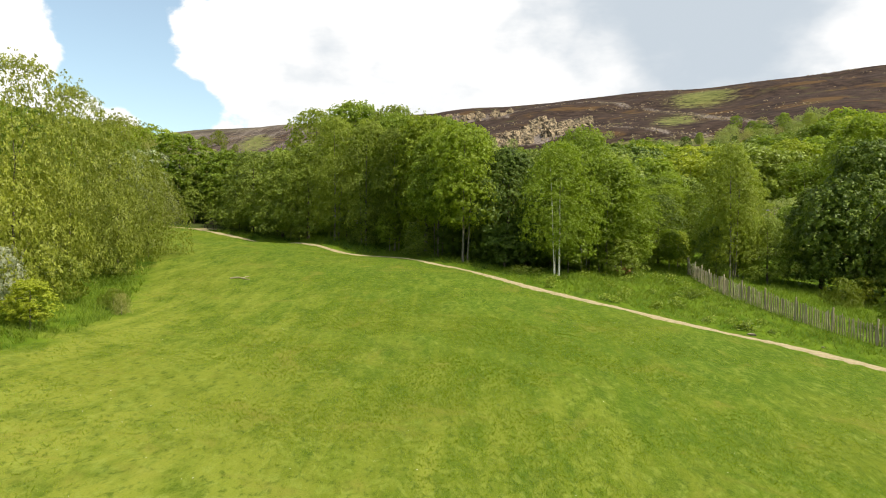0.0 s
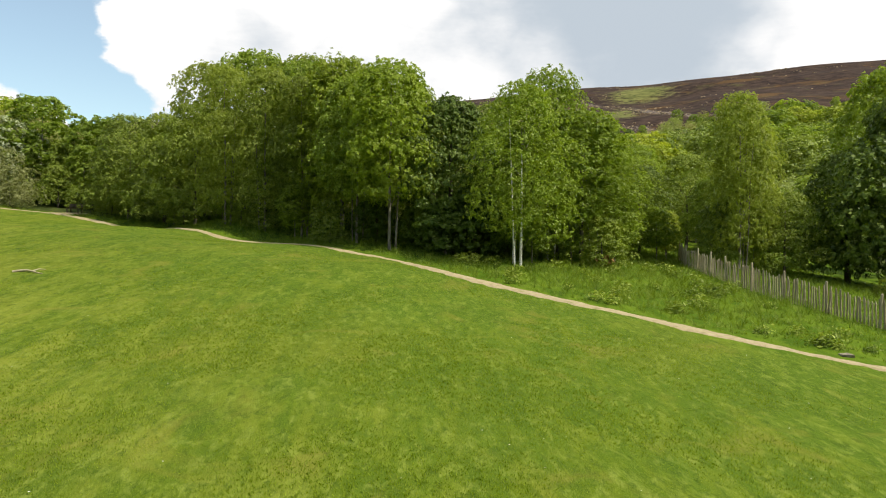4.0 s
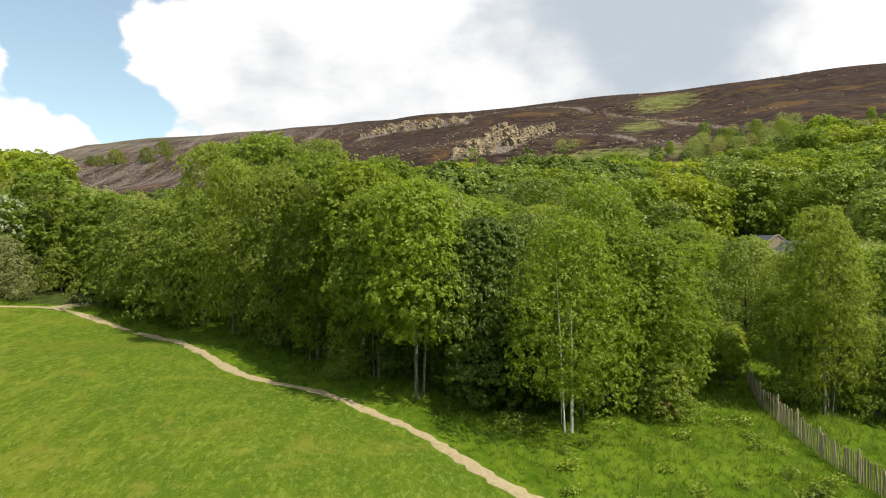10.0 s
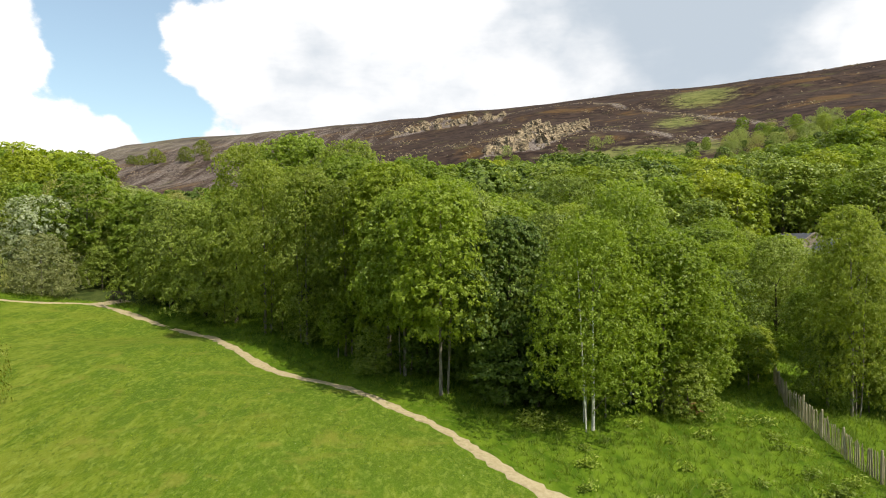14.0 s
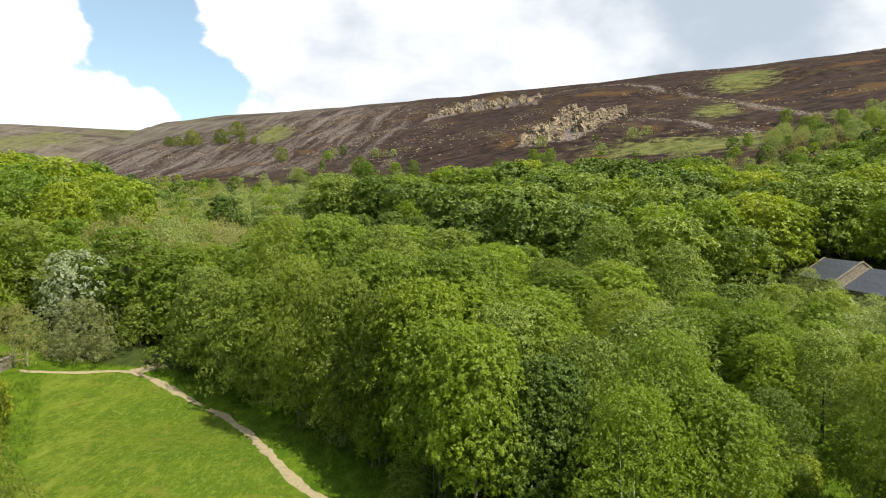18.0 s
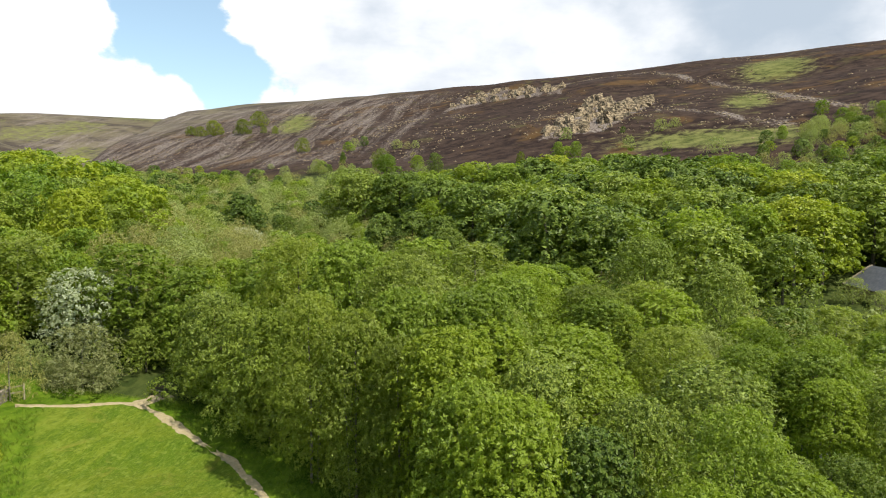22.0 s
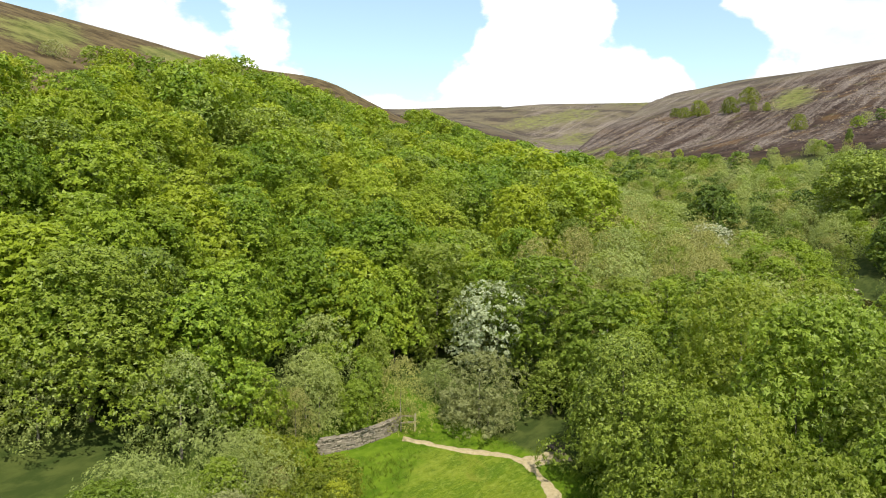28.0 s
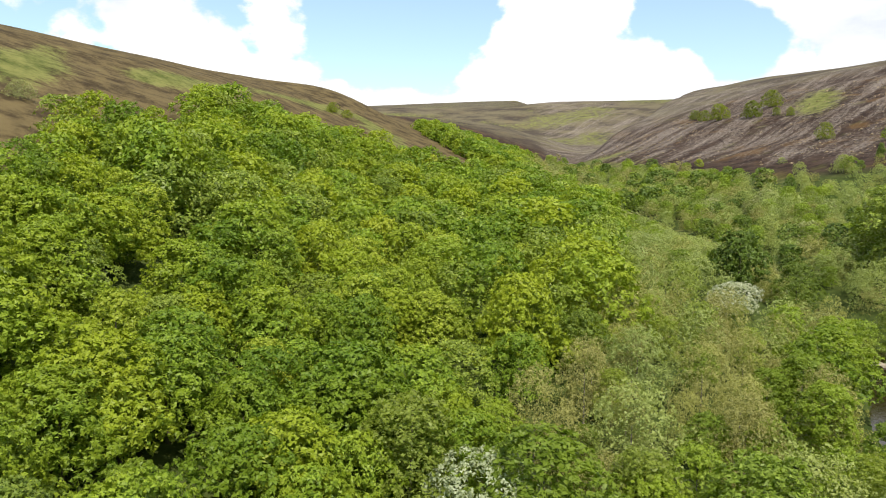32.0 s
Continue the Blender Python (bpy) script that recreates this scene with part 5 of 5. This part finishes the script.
# ---- dry stone wall and stile posts where the path leaves the meadow ----
wall = new("dry_stone_wall")
WALL = [(-35.6, 56.2), (-35.4, 54.5), (-35.4, 52.1), (-35.8, 49.9)]
wall.location = (WALL[0][0], WALL[0][1], float(height(*WALL[0])))
tagged(wall, "low grey dry stone wall with rough flat coping", "wall")
back = Matrix.Translation(-wall.location)
stones = [box_mesh("stone", 0.42 + 0.06 * k, 0.36, 0.17 + 0.015 * k, WALLSTONE, 0.03, 0.025, k + 40) for k in range(5)]
rng = random.Random(8)
for row in range(5):
    for x, y, a in along(WALL, 0.46):
        m = Matrix.Translation((x + rng.uniform(-0.03, 0.03) + (row % 2) * 0.2 * math.cos(a), y + (row % 2) * 0.2 * math.sin(a), float(height(x, y)) - 0.08 + row * 0.175)) @ Euler((rng.uniform(-0.06, 0.06), rng.uniform(-0.06, 0.06), a + rng.uniform(-0.1, 0.1))).to_matrix().to_4x4()
        ob = part("stone", rng.choice(stones), wall)
        ob.matrix_basis = back @ m
coping = box_mesh("coping_stone", 0.56, 0.46, 0.10, WALLSTONE, 0.03, 0.03, 77)
for x, y, a in along(WALL, 0.58):
    ob = part("coping_stone", coping, wall)
    ob.matrix_basis = back @ Matrix.Translation((x, y, float(height(x, y)) + 0.81)) @ Euler((rng.uniform(-0.08, 0.08), rng.uniform(-0.08, 0.08), a)).to_matrix().to_4x4()
stile = new("stile")
stile.matrix_basis = pose(-35.3, 57.0, float(height(-35.3, 57.0)), 0, 0, 50)
tagged(stile, "old timber stile with posts and two rails", "stile")
for x in (-0.6, 0.6):
    bar("post", 0.14, 0.12, 1.25, x, 0, -0.1, stile, PALE)
for z in (0.45, 0.9):
    bar("rail", 1.3, 0.05, 0.11, 0, 0.085, z, stile, PALE)


def rock_mesh(name, seed, size, flat=0.7, mat=ROCK, rough=0.28):
    rng = random.Random(seed)
    bm = bmesh.new()
    bmesh.ops.create_icosphere(bm, subdivisions=1, radius=1.0)
    for v in bm.verts:
        k = rng.uniform(0.55, 1.15)
        v.co = Vector((v.co.x * k * 1.05, v.co.y * k * 0.85, v.co.z * k * 0.8 * flat)) * size
    me = bpy.data.meshes.new(name)
    bm.to_mesh(me)
    bm.free()
    me.materials.append(mat)
    return me


for k, (x, y, s) in enumerate(((15.3, 17.1, 0.26), (17.9, 15.6, 0.13), (20.0, 9.4, 0.22))):
    ob = new("rock", rock_mesh("rock", 60 + k, s, 0.7, WALLSTONE))
    ob.location = (x, y, float(height(x, y)) + 0.08 * s)
    tagged(ob, "grey gritstone boulder half sunk beside the footpath", "rock", "stones by the path")

# flat stones of a low weir at the head of the pool
for k in range(9):
    f = k / 8
    wx, wy = -34.5 + f * 6.0, 151.7 + f * 7.4
    ob = new("weir_stone", rock_mesh("weir_stone", 90 + k, 0.75 + 0.3 * ((k * 7) % 3), 0.5, WALLSTONE))
    ob.location = (wx, wy, float(river_at(np.array(wx), np.array(wy))[1]) + 0.32)
    tagged(ob, "flat pale stone of the low weir in the stream", "stone", "stones of the weir")

# ---- houses beyond the trees ----
def house(x, y, z, turn, length, deep, eaves, ridge, label):
    """A stone house: walls, slated roof in courses, gable copings, windows. Ridge along its own x."""
    h = new("house")
    h.matrix_basis = pose(x, y, z, 0, 0, turn)
    tagged(h, label, "house")
    L, D = length / 2, deep / 2
    shell = [(-L, -D, -1), (L, -D, -1), (L, D, -1), (-L, D, -1), (-L, -D, eaves), (L, -D, eaves), (L, D, eaves), (-L, D, eaves), (-L, 0, ridge), (L, 0, ridge)]
    faces = [(0, 1, 5, 4), (1, 2, 6, 9, 5), (2, 3, 7, 6), (3, 0, 4, 8, 7), (4, 5, 9, 8), (6, 7, 8, 9)]
    part("wall", mesh_from("wall", shell, faces, [GABLE]), h, "buff coursed stone walls")
    slope = math.hypot(D + 0.3, (ridge - eaves) * (D + 0.3) / D)
    tilt = math.degrees(math.atan2(ridge - eaves, D))
    rows = 11
    for side in (0, 1):
        roof = part("roof", box_mesh("roof", length - 0.5, slope, 0.06, SLATE, 0.01), h, "dark blue-grey slates")
        roof.matrix_basis = pose(0, 0, ridge + 0.06, 0, 0, 180 * side) @ pose(0, 0, 0, -tilt, 0, 0) @ pose(0, slope / 2, 0)
        course = box_mesh("slate_course", length - 0.5, slope / rows * 1.15, 0.02, SLATE, 0.004)
        for r in range(rows):
            ob = part("slate_course", course, roof)
            ob.matrix_basis = pose(0, -slope / 2 + (r + 0.5) * slope / rows, 0.055 + 0.006, -1.2, 0, 0)
        gutter = part("gutter", box_mesh("gutter", length, 0.12, 0.1, TIMBER, 0.02), h)
        gutter.matrix_basis = pose(0, (D + 0.34) * (1 if side == 0 else -1), eaves - 0.32)
        for end in (-1, 1):
            cope = part("coping", box_mesh("coping", 0.42, slope + 0.1, 0.2, GABLE, 0.03), h, "pale stone gable coping")
            cope.matrix_basis = pose(0, 0, ridge + 0.08, 0, 0, 180 * side) @ pose(0, 0, 0, -tilt, 0, 0) @ pose(end * (L - 0.12), slope / 2, 0)
        for k in range(3):
            wx = -L + length * (k + 0.5) / 3
            win = part("window", box_mesh("window", 1.1, 0.1, 1.3, GABLE, 0.02), h)
            win.matrix_basis = pose(wx, (D - 0.01) * (1 if side == 0 else -1), eaves - 1.9)
            pane = part("pane", box_mesh("pane", 0.9, 0.12, 1.1, PANE, 0.01), win)
            pane.matrix_basis = pose(0, 0, 0.1)
    return h


house(59.8, 121.0, 0.6, 90, 12.5, 7.6, 4.1, 6.9, "stone house with dark slate roof among trees")
house(60.7, 108.3, -0.3, 90, 12.5, 7.6, 4.1, 6.9, "lower stone house of the row with dark slate roof")

# ---- crags, boulders and scree on the moor ----
def face_mesh(seed, size):
    """A jointed, upright block of gritstone."""
    rng = random.Random(seed)
    bm = bmesh.new()
    bmesh.ops.create_cube(bm, size=2.0)
    bmesh.ops.subdivide_edges(bm, edges=bm.edges[:], cuts=1, use_grid_fill=True)
    for v in bm.verts:
        k = 1.0 if v.co.z < 0.5 else rng.uniform(0.62, 0.95)
        v.co = Vector((v.co.x * k + rng.uniform(-0.3, 0.3), v.co.y * 0.7 * k + rng.uniform(-0.22, 0.22), v.co.z * 1.35 + rng.uniform(-0.28, 0.28))) * size
    me = bpy.data.meshes.new("crag_block")
    bm.to_mesh(me)
    bm.free()
    me.materials.append(ROCK)
    return me


crag = new("crag")
cx, cy = 34.0, 404.0
crag.location = (cx, cy, float(height(cx, cy)))
tagged(crag, "broken pale gritstone quarry face on the hillside", "cliff")
blocks = [face_mesh(200 + k, 3.1) for k in range(9)]
rng = random.Random(31)
spots = []
while len(spots) < 240:
    low = len(spots) < 160
    x, y = (rng.uniform(14, 86), rng.uniform(334, 480)) if low else (rng.uniform(-48, 48), rng.uniform(520, 632))
    if bool(inside(BOWL if low else STEP, np.array(x), np.array(y))):
        spots.append((x, y))
for x, y in spots:
    s = rng.uniform(0.35, 1.0)
    ob = part("crag_block", rng.choice(blocks), crag)
    ob.matrix_basis = Matrix.Translation(Vector((x, y, float(height(x, y)) + rng.uniform(-1.6, 1.2) * s)) - crag.location) @ Euler((rng.uniform(-0.45, 0.15), rng.uniform(-0.35, 0.35), rng.uniform(-1.2, 1.2))).to_matrix().to_4x4() @ Matrix.Diagonal((s, s, s * rng.uniform(0.45, 0.9), 1))


def strew(name, count, area, size, seed, label, mat=ROCK):
    """Many loose stones as one sheet of scree."""
    rng = np.random.RandomState(seed)
    forms = []
    for k in range(5):
        me = rock_mesh("stone_form", seed * 10 + k, 1.0, 0.8)
        co = np.array([v.co[:] for v in me.vertices])
        tri = np.array([[l for l in p.vertices] for p in me.polygons if len(p.vertices) == 3])
        forms.append((co, tri))
        bpy.data.meshes.remove(me)
    vs, fs, k0 = [], [], 0
    px, py = area(rng, count)
    pz = height(px, py)
    for k in range(len(px)):
        co, tri = forms[k % 5]
        a, s = rng.uniform(0, 6.28), size * rng.uniform(0.35, 1.0) ** 2 * 1.3
        c, d = math.cos(a) * s, math.sin(a) * s
        v = np.stack([co[:, 0] * c - co[:, 1] * d, co[:, 0] * d + co[:, 1] * c, co[:, 2] * s * 0.8], 1) + (px[k], py[k], pz[k] + 0.1 * s)
        vs.append(v)
        fs.append(tri + k0)
        k0 += len(v)
    ob = new(name, fast_mesh(name, np.concatenate(vs), np.concatenate(fs), mat))
    return tagged(ob, label, "scree", kind="stuff")


def scree_area(rng, count):
    x = rng.uniform(-330, 330, count * 14)
    y = rng.uniform(200, 660, count * 14)
    h = moor_side(x, y)
    d, _, side = river_at(x, y)
    want = 0.012 + 0.35 * (ripple(x, y, 30, 12) > 0.75) + 0.9 * np.exp(-((x - 44) / 44) ** 2 - ((y - 395) / 34) ** 2) + 0.35 * (x < -20) * (ripple(-0.866 * x + 0.5 * y, 0.16 * h, 7.0, 13) > 0.4)
    for line in STONE_LINES:
        want = want + 1.2 * (line_distance(line, x, y) < 3.0)
    ok = (h > 268) & (h < 640) & (side < 0) & (rng.uniform(0, 1.3, len(x)) < want)
    return x[ok][:count], y[ok][:count]


strew("scree", 4600, scree_area, 0.85, 4, "loose pale gritstone boulders strewn over the heather")


# ---- grass ----
def tufts(name, px, py, tall, wide, blades, mat, seed, label, droop=1.0):
    rng = np.random.RandomState(seed)
    m = len(px) * blades
    x, y = np.repeat(px, blades) + rng.normal(0, wide * 1.2, m), np.repeat(py, blades) + rng.normal(0, wide * 1.2, m)
    z = height(x, y)
    a = rng.uniform(0, 6.283, m)
    t = np.repeat(tall, blades) * rng.uniform(0.6, 1.25, m)
    lean = rng.normal(0, droop, (m, 2)) * t[:, None]
    w = wide * rng.uniform(0.25, 0.5, m)
    base = np.stack([x, y, z - 0.01], 1)
    off = np.stack([np.cos(a) * w, np.sin(a) * w, np.zeros(m)], 1)
    tip = base + np.stack([lean[:, 0], lean[:, 1], t], 1)
    v = np.stack([base - off, base + off, tip], 1).reshape(-1, 3)
    return tagged(new(name, fast_mesh(name, v, np.arange(m * 3).reshape(-1, 3), mat)), label, "grass", kind="stuff")


rng = np.random.RandomState(77)
x = np.concatenate([rng.normal(1, 6.5, 58000), rng.uniform(-16, 22, 34000)])
y = np.concatenate([rng.normal(9, 7.5, 58000), rng.uniform(-10, 46, 34000)])
ok = inside(MOWN, x, y) & (line_distance(PATH, x, y) > 0.5)
tufts("short_grass", x[ok], y[ok], np.full(ok.sum(), 0.042), 0.022, 3, BLADE, 1, "short mown meadow grass", 0.45)
x, y = rng.uniform(-34, 30, 52000), rng.uniform(-6, 62, 52000)
d = line_distance(PATH, x, y)
ok = ~inside(MOWN, x, y) & (d > 0.55) & (y < np.interp(x, FRONT_X, FRONT_Y)) & (x > -34)
x, y, d = x[ok], y[ok], d[ok]
lush = 0.5 + 0.5 * (ripple(x, y, 2.2, 15) > 0.2)
tufts("long_grass", x, y, (0.10 + 0.16 * sstep(0.5, 3.0, d)) * (0.5 + lush), 0.034, 6, TALL, 2, "long uncut grass along the meadow's edge", 0.6)

# a few daisies in the mown grass
dr = np.random.RandomState(41)
dx, dy = dr.uniform(-12, 16, 240), dr.uniform(-8, 40, 240)
ok = inside(MOWN, dx, dy) & (line_distance(PATH, dx, dy) > 0.7)
dx, dy = dx[ok], dy[ok]
turns = np.arange(6) * math.pi / 3
ring = np.stack([0.014 * np.cos(turns), 0.014 * np.sin(turns), np.zeros(6)], 1)
flowers = np.stack([dx, dy, height(dx, dy) + 0.05], 1)[:, None, :] + ring[None] * dr.uniform(0.7, 1.3, (len(dx), 1, 1))
tagged(new("daisies", fast_mesh("daisies", flowers.reshape(-1, 3), np.arange(len(dx) * 6).reshape(-1, 6), DAISY)), "tiny white daisies dotted over the mown grass", "flowers", kind="stuff")

# broad-leaved weeds in the long grass
weed = new("weed")
r = np.random.RandomState(9)
pos = r.normal(0, 0.12, (90, 3)) * (1.4, 1.4, 0.7) + (0, 0, 0.14)
v, f = leaf_faces(pos, r.normal(0, 0.5, (90, 3)) + (0, 0, 1), np.full(90, 0.10), r)
part("leaves", fast_mesh("leaves", v, f, LEAF["sycamore"]), weed)
sv, sf = tube([(0, 0, -0.05), (0.02, 0, 0.2), (0, 0.03, 0.32)], [0.012, 0.01, 0.004], 4)
part("stalk", mesh_from("stalk", [tuple(p) for p in sv], sf, [TALL]), weed)
tagged(weed, "clump of broad-leaved dock in long grass", "weed", "weeds by the path")
first = True
r = random.Random(4)
for k in range(48):
    x, y = r.uniform(2, 17), r.uniform(16, 35)
    while float(line_distance(PATH, np.array(x), np.array(y))) < 1.2 or bool(inside(MOWN, np.array(x), np.array(y))) or x > 17.2:
        x, y = r.uniform(2, 17), r.uniform(16, 35)
    s = r.uniform(0.7, 1.5)
    m = Matrix.Translation((x, y, float(height(x, y)))) @ Matrix.Rotation(r.uniform(0, 6.3), 4, "Z") @ Matrix.Diagonal((s, s, s, 1))
    if first:
        weed.matrix_basis, first = m, False
    else:
        copy_thing(weed, m @ Matrix.Diagonal([1 / v for v in weed.scale] + [1]))


# a pale bough that has come down on the mown grass
lie = [(-12.2 + 1.25 * f, 23.9 - 0.3 * f + 0.12 * math.sin(f * 5), 0.035 + 0.05 * math.sin(f * 3.1)) for f in np.linspace(0, 1, 9)]
lie = [(x, y, float(height(x, y)) + z) for x, y, z in lie]
bough_v, bough_f = tube(lie, [0.05, 0.048, 0.045, 0.042, 0.038, 0.034, 0.028, 0.022, 0.012], 7)
fallen = new("fallen_branch")
fallen.location = lie[0]
own = [tuple(np.array(v) - np.array(lie[0])) for v in bough_v]
part("stem", mesh_from("stem", own, bough_f, [PALE], True), fallen)
fork = np.array(lie[5]) - np.array(lie[0])
fork_v, fork_f = tube([fork, fork + (0.16, 0.2, 0.08), fork + (0.3, 0.42, 0.05)], [0.026, 0.02, 0.008], 6)
part("twig", mesh_from("twig", [tuple(v) for v in fork_v], fork_f, [PALE], True), fallen)
tagged(fallen, "pale fallen branch lying on the mown grass", "branch")

# rust-brown dead fern left from last year
FERN, n, place = material("dead_fern")
finish(n, n.mix(n.noise(place, 14.0, 3.0), (0.20, 0.105, 0.040), (0.36, 0.21, 0.085)), 0.85)
r = np.random.RandomState(15)
spot = np.array([13.4, 35.6])
root = r.normal(0, 0.16, (46, 2))
swing, reach_out, lift = r.uniform(0, 6.283, 46), r.uniform(0.3, 0.75, 46), r.uniform(0.25, 0.7, 46)
fern = new("fern")
fern.location = (*spot, float(height(*spot)))
tagged(fern, "clump of rust-brown dead fern in long grass", "fern")
fv, ff = [], []
for (x, y), w, out, up in zip(root, swing, reach_out, lift):
    a, b = np.array([math.cos(w), math.sin(w), 0]), np.array([-math.sin(w), math.cos(w), 0])
    base = np.array([x, y, -0.03])
    k = len(fv)
    fv += [base, base + a * out * 0.5 + b * 0.07 + (0, 0, up), base + a * out - (0, 0, 0.1 - 0.6 * up), base + a * out * 0.5 - b * 0.07 + (0, 0, up)]
    ff.append((k, k + 1, k + 2, k + 3))
part("fronds", mesh_from("fronds", [tuple(v) for v in fv], ff, [FERN]), fern)
